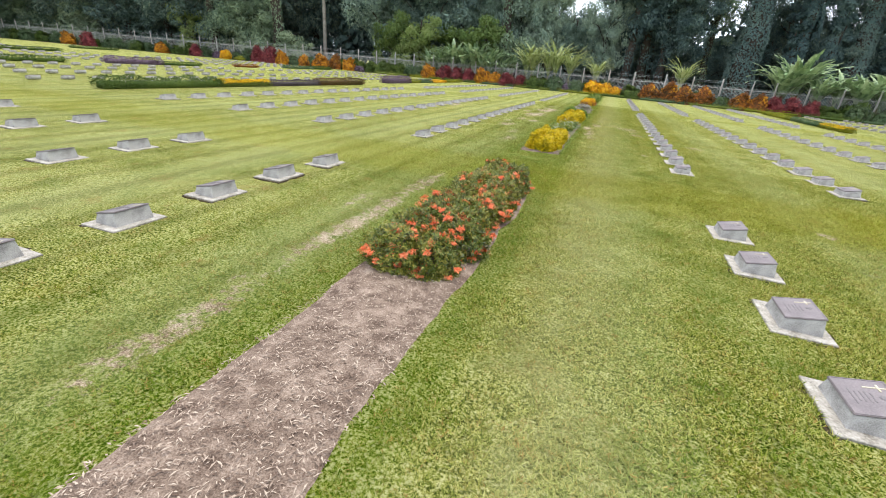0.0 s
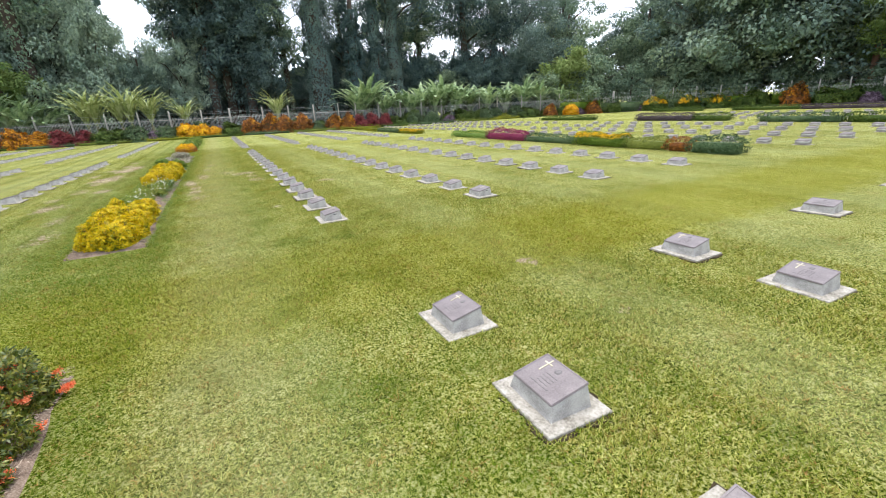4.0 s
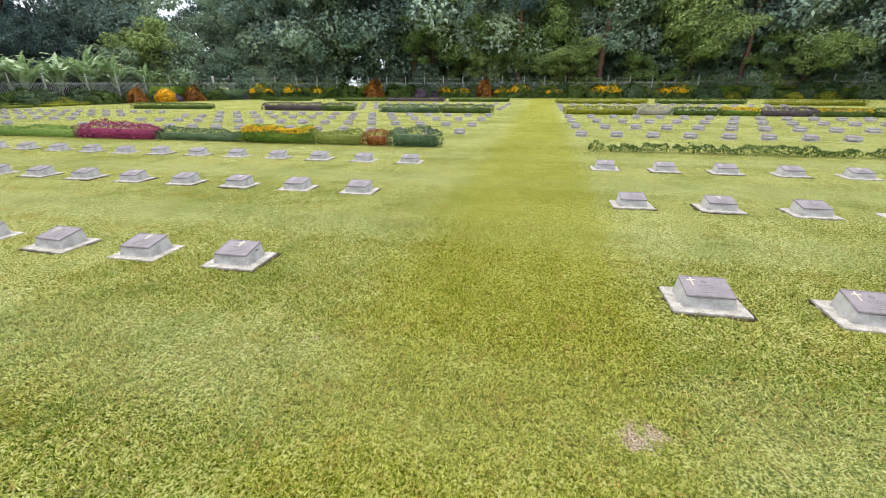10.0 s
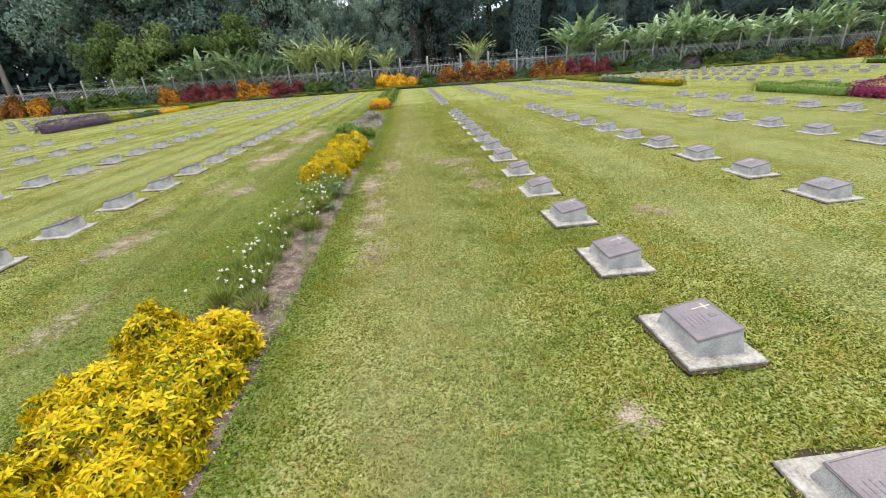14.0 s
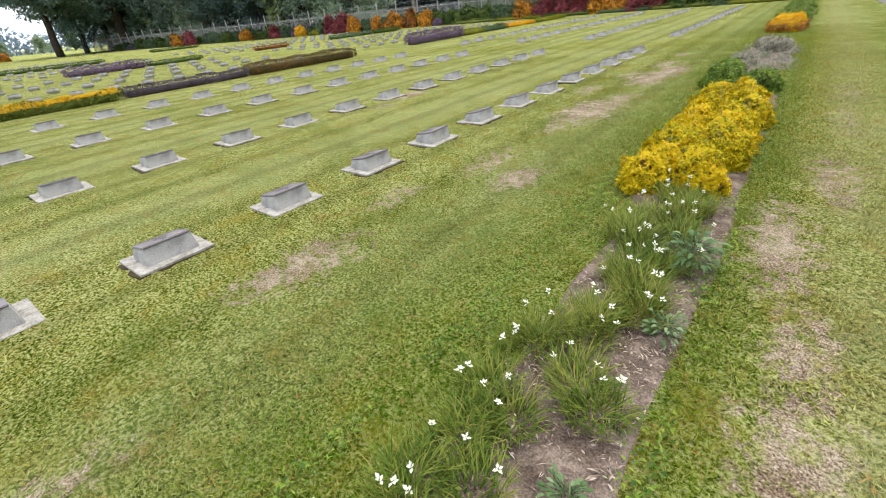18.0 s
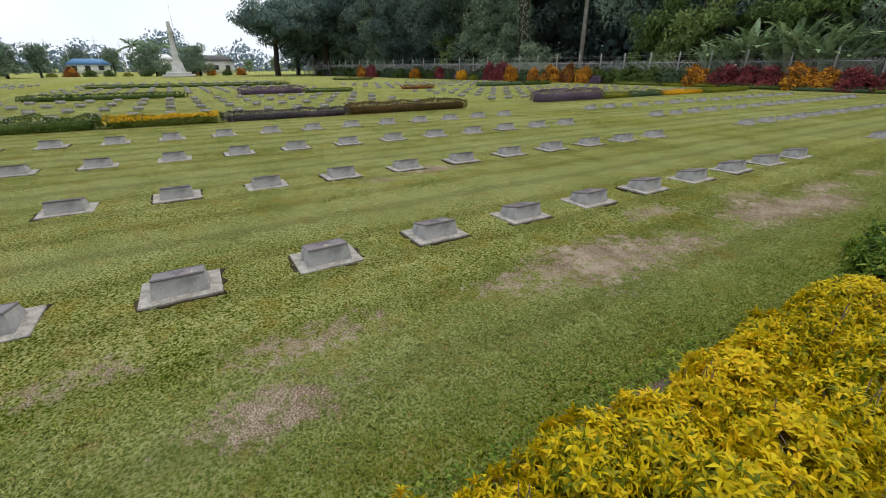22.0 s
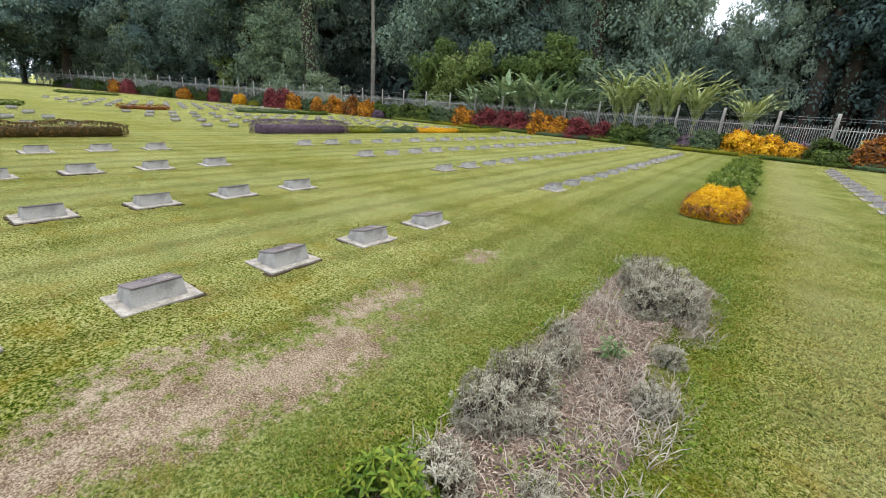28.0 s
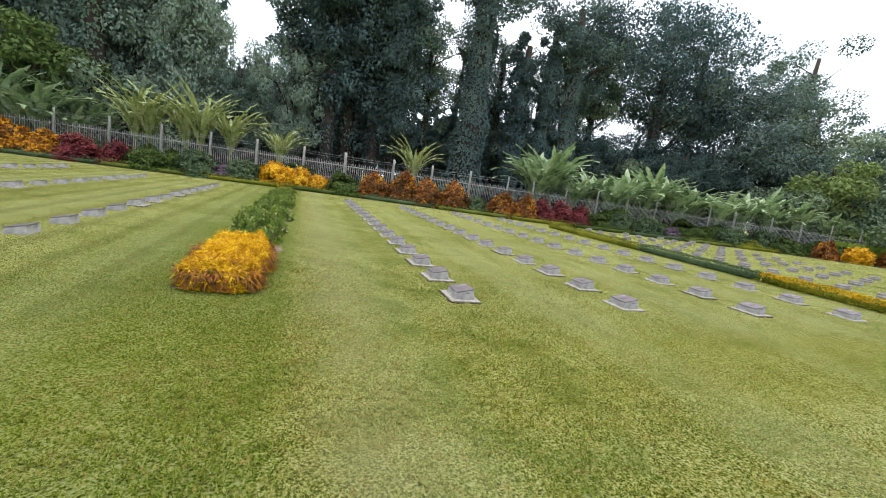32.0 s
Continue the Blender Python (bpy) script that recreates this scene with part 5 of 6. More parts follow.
for y, kind, s in EAST:
    q, o = edge_at(y=y)
    d = o * r.uniform(0.7, 1.2)
    put_shrub(kind, q.x + d.x, q.y + d.y, s * 1.22)
for x, y, kind, s in [(56, -35, "rust", 1.2), (52, -35.5, "yellow", 1.2), (49, -35.5, "yellow", 1.3), (45.5, -36, "green", 1.3), (42.5, -35.5, "yellow", 1.1), (40, -34.5, "green", 1.2), (36, -32, "grey", 1.6)]:
    put_shrub(kind, x, y, s)
# filler of green and grey shrubs, and creepers over the fence
for k, (q, o) in enumerate(along(-78, 150, 2.3)):
    d = o * r.uniform(2.2, 3.0)
    put_shrub(r.choice(("green", "grey", "green", "purple", "grey")), q.x + d.x, q.y + d.y, r.uniform(0.85, 1.3) * (1.1 if q.x > 50 else 1.0))
pts = along(62, 186, 6.0)
for k, ((q, o), (q2, o2)) in enumerate(zip(pts, pts[1:])):
    a, b = q + o * 3.1, q2 + o2 * 3.1
    hd = hedge("fence_creeper", "green creeper grown over the fence", 0, 0, (b - a).length, 0.55, r.uniform(1.7, 2.3), r.choice(("green", "canopy_mid", "olive", "teal")), 0.24, 22, None, 0, 560 + k, lumpy=0.3)
    hd.matrix_basis = Matrix.Translation(a) @ Matrix.Rotation(math.atan2(-(b - a).x, (b - a).y), 4, "Z")
# low clipped edging of the border
for k in range(-6, 8):
    x0 = k * 4.6 - 2
    q, o = edge_at(x=x0)
    q2, _ = edge_at(x=x0 + 4.5)
    hd = hedge("edging_hedge", "low clipped dark edging of the fence border", 0, 0, (q2 - q).length, 0.5, 0.3, ("box", "teal", "olive", "lime")[k % 4], 0.1, 80, None, 0, 500 + k)
    hd.matrix_basis = Matrix.Translation(q + o * 0.3) @ Matrix.Rotation(math.atan2(-(q2 - q).x, (q2 - q).y), 4, "Z")

# ---- fence ----
PANEL = 2.7
pv, pt = tube([(0, 0, 0), (0, 0, 2.4), (0, 0, 2.75)], [0.085, 0.08, 0.07], 4)
post_me = mesh_tris("post", pv, pt, M["post"])
rail_me = mesh_tris("rail", *box_np(0, PANEL, -0.02, 0.02, -0.025, 0.025), M["picket"])
pk = [box_np(0.09 + i * 0.115, 0.112 + i * 0.115, -0.02, -0.008, 0.08, 2.05 + 0.04 * math.sin(i * 2.3)) for i in range(23)]
picket_me = mesh_tris("pickets", *join(*pk), M["picket"])
wire_me = mesh_tris("wire", *join(tube([(0, 0, 2.35), (PANEL / 2, 0, 2.33), (PANEL, 0, 2.35)], 0.006, 4), tube([(0, 0, 2.5), (PANEL / 2, 0, 2.475), (PANEL, 0, 2.5)], 0.006, 4)), M["steel"])
panel = new("picket_fence")
part("post", post_me, panel, "weathered concrete post")
for z in (0.35, 1.85):
    part("rail", rail_me, panel).location = (0, 0, z)
part("infill", picket_me, panel, "grey upright bars", kind="stuff")
part("wire", wire_me, panel, "strands of fencing wire")
tagged(panel, "tall grey picket fence section with concrete post", "fence", "boundary fence")
first = True
pts = along(-100, 190, PANEL)
for (q, o), (q2, o2) in zip(pts, pts[1:]):
    a, b = q + o * 3.4, q2 + o2 * 3.4
    w = b - a
    if w.length > PANEL * 1.8 or w.length < 0.6:
        continue
    m = Matrix.Translation(a) @ Matrix.Rotation(math.atan2(w.y, w.x), 4, "Z") @ Matrix.Diagonal((w.length / PANEL, 1, 1, 1))
    if first:
        panel.matrix_basis, first = m, False
    else:
        copy_thing(panel, m).matrix_basis = m

# ---- trees ----


def clump(rng, c, rad, n, leaf, flat=0.75):
    n = max(14, int(n * 1.3))
    u = unit(rng.normal(0, 1, (n, 3)))
    rr = rad * rng.uniform(0.45, 1.0, (n, 1)) ** 0.6
    p = c + u * rr * np.array([1, 1, flat])
    d = u * 0.5 + rng.normal(0, 0.6, (n, 3)) + np.array([0, 0, -0.15])
    leaf = leaf * 0.84
    return leaves(p, d, u + np.array([0, 0, 0.7]) + rng.normal(0, 0.3, (n, 3)), leaf * rng.uniform(0.6, 1.3, n), leaf * rng.uniform(0.4, 0.65, n), 0.3)


def tree(name, label, seed, height, spread, trunk_r, foliage, clumps=46, per=130, leaf=0.5, start=0.35, vine=0.0, bark="bark", lean=0.05, flat=0.75, low=0.0):
    """Trunk, limbs and a crown of many leaf clumps; vine: how much creeper clads the trunk."""
    rng = np.random.RandomState(seed)
    root = new(name)
    bend = rng.normal(0, lean, 2)
    zs = np.linspace(0, 1, 7)
    path = np.stack([bend[0] * height * zs ** 1.5, bend[1] * height * zs ** 1.5, zs * height * 0.9], 1) + np.concatenate([np.zeros((1, 3)), rng.normal(0, 0.12, (6, 3))])
    path[0, 2] = -0.2
    v, t = tube(path, trunk_r * (1.25 - zs) ** 0.8 + 0.04, 9)
    part("trunk", mesh_tris("trunk", v, t, M[bark], True), root)
    limbs, tips = [], []
    for i in range(11):
        f = start + (0.95 - start) * (i + rng.rand()) / 11
        b = np.array([np.interp(f, zs, path[:, k]) for k in range(3)])
        a = rng.uniform(0, 6.28)
        reach = spread * rng.uniform(0.55, 1.0) * math.sqrt(max(0.15, 1 - ((f - 0.55) / 0.6) ** 2))
        e = b + np.array([math.cos(a) * reach, math.sin(a) * reach, rng.uniform(0.1, 0.3) * height * (1 - f) + reach * 0.25])
        m = (b + e) / 2 + np.array([0, 0, reach * 0.12]) + rng.normal(0, 0.2, 3)
        limbs.append(tube([b, m, e], [trunk_r * 0.4 * (1.2 - f), trunk_r * 0.25 * (1.2 - f) + 0.02, 0.03], 6))
        tips += [m, e]
    v, t = join(*limbs)
    part("branchwork", mesh_tris("branchwork", v, t, M[bark], True), root, kind="stuff")
    parts = []
    for i in range(clumps):
        c = tips[i % len(tips)] + rng.normal(0, 1, 3) * np.array([spread * 0.22, spread * 0.22, height * 0.07])
        if low:
            c[2] = c[2] * (1 - low) + rng.uniform(0.05, 0.9) * height * low
        parts.append(clump(rng, c, rng.uniform(0.16, 0.30) * spread, per, leaf, flat))
    if vine:
        k = int(4600 * vine)
        f = rng.uniform(0.0, 0.92, k)
        b = np.stack([np.interp(f, zs, path[:, i]) for i in range(3)], 1)
        a = rng.uniform(0, 6.28, k)
        rr = (trunk_r * (1.25 - f) ** 0.8 + 0.15 + min(0.5 * vine, 1.3) * value_noise(f * 14 + seed, a * 1.2, 41) ** 1.6)
        o = np.stack([np.cos(a), np.sin(a), np.zeros(k)], 1)
        parts.append(leaves(b + o * rr[:, None], o * 0.5 + np.array([0, 0, -0.8]) + rng.normal(0, 0.3, (k, 3)), o, 0.27 * rng.uniform(0.6, 1.2, k), 0.16, 0.2))
    v, t = join(*parts)
    part("crown", mesh_tris("crown", v, t, M[foliage]), root, kind="stuff")
    return tagged(root, label, "tree", "woodland trees")


T = {
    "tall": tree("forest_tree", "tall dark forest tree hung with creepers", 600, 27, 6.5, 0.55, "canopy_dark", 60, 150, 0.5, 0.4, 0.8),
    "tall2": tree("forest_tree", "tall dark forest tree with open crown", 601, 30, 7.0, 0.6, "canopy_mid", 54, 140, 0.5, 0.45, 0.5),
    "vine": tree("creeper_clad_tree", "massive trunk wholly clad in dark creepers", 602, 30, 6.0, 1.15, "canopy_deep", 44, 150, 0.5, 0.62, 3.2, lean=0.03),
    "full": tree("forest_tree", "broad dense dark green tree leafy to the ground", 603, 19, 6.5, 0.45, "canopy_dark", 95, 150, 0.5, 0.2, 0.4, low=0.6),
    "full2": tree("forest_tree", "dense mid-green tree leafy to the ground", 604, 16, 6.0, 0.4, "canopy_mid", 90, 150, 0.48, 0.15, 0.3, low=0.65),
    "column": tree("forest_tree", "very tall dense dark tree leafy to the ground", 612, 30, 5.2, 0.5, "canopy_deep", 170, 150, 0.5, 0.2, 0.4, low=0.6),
    "veil": tree("creeper_hung_tree", "broad tree hung with creepers, leaf colour paled as by haze", 615, 19, 6.5, 0.45, "canopy_veil", 95, 150, 0.5, 0.2, 0.4, low=0.6),
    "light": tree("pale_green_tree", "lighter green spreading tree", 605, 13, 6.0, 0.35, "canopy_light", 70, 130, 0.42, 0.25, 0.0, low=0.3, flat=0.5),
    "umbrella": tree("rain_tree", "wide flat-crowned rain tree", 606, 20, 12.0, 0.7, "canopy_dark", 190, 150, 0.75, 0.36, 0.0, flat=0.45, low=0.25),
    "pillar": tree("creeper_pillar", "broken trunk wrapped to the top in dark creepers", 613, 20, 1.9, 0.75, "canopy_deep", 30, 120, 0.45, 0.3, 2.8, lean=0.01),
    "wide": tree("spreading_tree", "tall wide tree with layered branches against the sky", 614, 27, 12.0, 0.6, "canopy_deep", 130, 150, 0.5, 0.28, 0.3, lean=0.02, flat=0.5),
    "slim": tree("pale_trunk_tree", "slim tree with tall bare pale trunk", 607, 26, 4.5, 0.25, "canopy_mid", 30, 120, 0.45, 0.68, 0.0, bark="pale_bark", lean=0.06),
    "red": tree("red_trunk_tree", "tall tree with bare reddish trunk", 608, 24, 5.5, 0.32, "canopy_dark", 46, 130, 0.48, 0.6, 0.0, bark="red_bark", lean=0.02),
    "flame": tree("flame_tree", "low spreading tree with dull red blossom", 609, 8.5, 6.0, 0.3, "flame", 50, 110, 0.45, 0.25, 0.0, flat=0.5),
    "bush": tree("undergrowth_bush", "dense mid-green undergrowth behind the fence", 610, 5.0, 3.0, 0.12, "canopy_mid", 55, 110, 0.32, 0.05, 0.0, low=0.8),
    "bush2": tree("undergrowth_bush", "creeper-covered pale green undergrowth", 611, 6.5, 2.8, 0.14, "canopy_light", 55, 110, 0.32, 0.05, 0.0, low=0.8),
}
T["bush"]["group"] = T["bush2"]["group"] = "undergrowth"
planted = set()
r = random.Random(21)


def plant(kind, x, y, s=1.0, turn=None, tall=None):
    m = pose(x, y, 0, 0, 0, r.uniform(0, 360) if turn is None else turn) @ Matrix.Diagonal((s * r.uniform(0.92, 1.1), s * r.uniform(0.92, 1.1), (tall or s) * r.uniform(0.95, 1.08), 1))
    if kind not in planted:
        planted.add(kind)
        T[kind].matrix_basis = m
    else:
        copy_thing(T[kind], m).matrix_basis = m


# single trees that stand out
plant("slim", -47.5, 65.8, 1.05, 20)
GLADE = (Vector((-31.0, 50.0, 0)), Vector((-47.5, 66.5, 0)))


def in_glade(p, width):
    """Whether p lies in the clearing in front of the pale trunk."""
    a, b = GLADE
    f = max(0.0, min(1.0, (p - a).dot(b - a) / (b - a).length_squared))
    return (a + (b - a) * f - p).length < width


plant("slim", -60.0, 66.0, 0.9, 100)
for x, y, s in [(14.4, 64.0, 1.0), (25.7, 65.0, 0.82)]:
    plant("vine", x, y, s)
for x, y, s, z in [(19.3, 64.5, 1.0, 0.95), (22.6, 65.0, 0.85, 0.98), (20.9, 67.5, 0.8, 0.72), (17.0, 67.0, 0.7, 0.42)]:
    plant("pillar", x, y, s, None, z)
for x, y, s, z in [(-10.3, 66.0, 0.5, 0.9), (-14.5, 66.5, 0.8, 0.95), (-17.5, 65.5, 0.6, 0.85), (-22.0, 66.0, 0.6, 0.62), (-7.0, 67.0, 0.45, 0.52), (-4.6, 68.0, 0.45, 0.58), (-2.5, 66.0, 0.5, 0.7)]:
    plant("veil", x, y, s, None, z)
for kind, x, y, s in [("wide", 38.0, 65.5, 1.0), ("wide", 47.0, 62.5, 0.66), ("tall2", 32.0, 70.0, 0.75), ("tall2", 10.4, 67.0, 0.62), ("full", 11.5, 68.5, 0.36), ("full", 17.5, 69.0, 0.5), ("full", 21.0, 67.5, 0.5), ("full", 24.5, 68.0, 0.55), ("full", 28.5, 67.0, 0.6), ("full", 31.0, 66.0, 0.55), ("full2", 33.5, 64.0, 0.5), ("full", 38.5, 62.0, 0.52),
                      ("full", 43.5, 60.5, 0.6), ("full", 48.0, 58.5, 0.66), ("full2", 52.0, 58.0, 0.95), ("tall2", 54.0, 60.5, 0.78), ("full", 35.5, 67.0, 0.6), ("full", 41.0, 64.5, 0.6), ("tall", 44.0, 66.0, 0.85), ("full2", 64.0, 62.0, 0.75), ("veil", -8.0, 72.0, 0.55), ("tall2", -15.0, 72.0, 0.9), ("veil", -19.0, 70.0, 1.1), ("tall", 19.5, 70.0, 0.75), ("tall2", 28.5, 69.5, 0.72),
                      ("full", -3.0, 71.0, 0.36), ("full", 1.0, 72.0, 0.45), ("full", 5.0, 72.0, 0.45), ("full", 9.0, 70.0, 0.4), ("full", 13.5, 70.0, 0.36)]:
    plant(kind, x, y, s)
for x, y in [(62, -36), (60, -40), (55, -41), (49, -41), (43, -40), (37, -36), (67, -30), (67, -22), (33, -33), (62, 38), (58, 42), (54, 46)]:
    plant("bush", x, y, 1.3)
for x, y, s in [(0.9, 65.0, 0.95), (2.8, 66.5, 1.0), (5.2, 65.5, 0.98), (3.8, 69.0, 1.0), (7.2, 66.5, 0.72)]:
    plant("column", x, y, s)
plant("red", 66.5, -2.0, 1.0)
plant("light", 66.0, -13.5, 0.95)
plant("light", 64.5, 2.5, 0.62)
plant("light", 63.0, -25.0, 0.7)
plant("light", 67.0, 14.0, 0.8)
for kind, x, y, s in [("red", 65.5, 9.0, 0.85), ("red", 66.0, 24.0, 0.9), ("red", 66.0, -19.0, 0.8)]:
    plant(kind, x, y, s)
for k in range(15):
    plant(r.choice(("light", "bush2", "bush2")), 65.2 + r.uniform(-0.8, 1.2), -33 + k * 4.6 + r.uniform(-1.5, 1.5), r.uniform(0.32, 0.6) if k % 3 else 0.9)
for kind, x, y, s in [("umbrella", -100, 34.5, 0.72), ("umbrella", -98, 44.5, 0.9), ("umbrella", -100, 54, 1.0), ("full", -92, 50, 0.9), ("full2", -84, 52, 0.9), ("full", -97, 54, 1.0), ("full", -104, 52, 1.1), ("full2", -90, 55, 1.2), ("full", -112, 46, 1.0), ("umbrella", -88, 60, 1.0)]:
    plant(kind, x, y, s)
# trees behind the clearing
for kind, x, y, s in [("full", -56, 75, 1.2), ("column", -48.5, 75, 0.9), ("full", -62, 70, 1.1), ("full", -40, 76, 1.15), ("full", -51, 80, 1.3), ("full", -33, 70, 1.0)]:
    plant(kind, x, y, s)
# trees that close the corners of the wood
for x, y, s in [(66, -42, 1.4), (71, -35, 1.5), (64, -50, 1.4), (73, -27, 1.4), (58, -50, 1.4), (50, -48, 1.4), (43, -46, 1.3), (36, -42, 1.2), (30, -38, 1.1), (62, 51, 0.95), (68, 55, 1.0), (63, 44, 1.0), (67, 49, 0.55), (67, 40, 1.3), (71, 33, 1.4), (70, 25, 1.4)]:
    plant(r.choice(("full", "full2", "full")), x, y, s)
# ranks of woodland behind the fence
for d0, off, step, kinds, s0 in ((-88, 10.0, 5.4, ("tall", "full", "tall2", "full2"), 0.95), (-92, 18.0, 9.0, ("tall", "vine", "tall2", "tall"), 1.0)):
    for k, (q, o) in enumerate(along(d0, 200, step)):
        p = q + o * (off + r.uniform(-1.8, 1.8))
        if -36 < p.x < -12:
            p = p + o * 3.2
        kind = r.choice(kinds)
        s = s0 * r.uniform(0.85, 1.12)
        if in_glade(p, 6.2) or -13 < p.x < 50 and p.y > 50 or p.x > 45 and p.y > 44:
            continue
        if p.x > 45 or p.y < -30:
            kind = r.choice(("full2", "veil", "full2", "light"))
            s *= 1.45
        elif -34 < p.x < -12:
            kind = r.choice(("veil", "tall2", "veil", "tall"))
            s *= 1.05
        plant(kind, p.x, p.y, s)
for k, (q, o) in enumerate(along(-90, 200, 4.2)):
    p = q + o * (8.0 + r.uniform(-0.8, 1.6))
    if in_glade(p, 3.8) or -13 < p.x < 40 and p.y > 40 or p.x < -28 and r.random() < 0.6:
        continue
    plant(r.choice(("bush", "bush", "bush2")), p.x, p.y, r.uniform(0.8, 1.35) * (1.25 if p.x > 45 else 1.0))

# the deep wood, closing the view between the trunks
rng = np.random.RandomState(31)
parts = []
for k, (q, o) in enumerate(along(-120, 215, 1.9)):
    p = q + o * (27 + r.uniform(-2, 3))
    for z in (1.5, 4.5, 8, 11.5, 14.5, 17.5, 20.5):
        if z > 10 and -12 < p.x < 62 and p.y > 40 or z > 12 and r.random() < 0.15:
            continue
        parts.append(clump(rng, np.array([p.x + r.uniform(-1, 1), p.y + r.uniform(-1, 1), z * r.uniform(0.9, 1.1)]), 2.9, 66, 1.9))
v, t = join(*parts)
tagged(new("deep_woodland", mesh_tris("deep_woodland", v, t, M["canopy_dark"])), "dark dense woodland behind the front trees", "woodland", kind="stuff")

# ---- bananas and palms behind the fence ----


def blade_leaf(rng, length, width, arch, torn=0.6):
    """A long arched leaf with a folded midrib and torn edges, growing along +x from the origin."""
    k = 9
    f = np.linspace(0, 1, k)
    a = arch[0] - (arch[0] - arch[1]) * f ** 1.3
    dx, dz = np.cos(a), np.sin(a)
    x = np.concatenate([[0], np.cumsum((dx[1:] + dx[:-1]) / 2)]) * length / (k - 1)
    z = np.concatenate([[0], np.cumsum((dz[1:] + dz[:-1]) / 2)]) * length / (k - 1)
    w = width * np.sin(np.pi * np.clip(f * 0.93 + 0.05, 0, 1)) ** 0.7 * np.where(f < 0.1, 0.15, 1)
    v, t = [], []
    for s in (-1, 1):
        for i in range(k - 1):
            g = 1 - torn * rng.rand()
            g2 = 1 - torn * rng.rand()
            b = len(v)
            up = 0.22
            v += [(x[i], 0, z[i]), (x[i + 1], 0, z[i + 1]), (x[i + 1] - 0.03, s * w[i + 1] * g2 / 2, z[i + 1] + up * w[i + 1] * g2 / 2 - rng.rand() * 0.06), (x[i] + 0.03, s * w[i] * g / 2, z[i] + up * w[i] * g / 2 - rng.rand() * 0.06)]
            t += [(b, b + 1, b + 2), (b, b + 2, b + 3)]
    return np.array(v), np.array(t)


def banana(name, label, seed, height, n, length, width, erect, leaf="banana"):
    rng = np.random.RandomState(seed)
    root = new(name)
    v, t = tube([(0, 0, -0.1), (0.02, 0, height * 0.5), (0.04, 0.02, height)], [0.16, 0.12, 0.07], 8)
    part("stem", mesh_tris("stem", v, t, M["banana_stem"], True), root)
    for i in range(n):
        e = erect + rng.normal(0, 0.12)
        v, t = blade_leaf(rng, length * rng.uniform(0.75, 1.1), width * rng.uniform(0.8, 1.1), (e + 0.25, e - rng.uniform(0.7, 1.5)))
        lf = part("leaf", mesh_tris("leaf", v, t, M[leaf]), root)
        lf.matrix_basis = pose(0.03, 0.02, height * rng.uniform(0.86, 1.0), 0, 0, i * 137.5 + rng.uniform(-20, 20))
    return tagged(root, label, "banana plant", "banana plants behind the fence")


BA = [banana("banana_plant", "banana plant with wide arching torn leaves", 700, 0.6, 26, 2.7, 0.47, 1.12), banana("banana_plant", "banana plant with wide arching torn leaves", 701, 0.8, 24, 2.7, 0.44, 1.18),
      banana("heliconia_clump", "tall clump of upright paddle-shaped leaves", 702, 0.9, 30, 2.5, 0.23, 1.25, "fan_leaf")]
used = set()


def put_banana(k, x, y, s):
    m = pose(x, y, 0, 0, 0, r.uniform(0, 360)) @ Matrix.Scale(s, 4)
    if k not in used:
        used.add(k)
        BA[k].matrix_basis = m
    else:
        copy_thing(BA[k], m).matrix_basis = m


for x, k, s in [(-23.6, 1, 0.8), (-21.8, 0, 0.95), (-20.4, 1, 1.1), (-19.2, 0, 1.05), (-18.0, 1, 1.15), (-16.8, 0, 1.1), (-15.6, 1, 0.95), (-14.4, 0, 0.8), (-11.0, 2, 1.1), (-10.2, 2, 1.15), (-8.2, 2, 1.1), (-7.3, 2, 1.2), (-5.7, 2, 1.1), (-2.9, 2, 0.9), (5.4, 2, 1.0),
                (15.2, 0, 1.2), (16.4, 1, 1.25), (18.2, 0, 0.95), (20.0, 1, 0.95), (21.6, 0, 1.0), (23.2, 1, 1.05), (24.8, 0, 1.1), (26.2, 1, 1.2), (28.0, 0, 1.1), (30.0, 1, 1.05), (32.2, 0, 1.1), (34.4, 1, 1.0), (36.8, 0, 1.15), (39, 1, 1.0), (42, 1, 0.85), (45, 0, 0.85)]:
    q, o = edge_at(x=x)
    d = o * r.uniform(3.9, 5.0)
    put_banana(k, q.x + d.x, q.y + d.y, s * 1.5)
    if k < 2:
        d = o * r.uniform(5.6, 7.0)
        put_banana(1 - k, q.x + d.x + 0.8, q.y + d.y, s * r.uniform(1.3, 1.6))


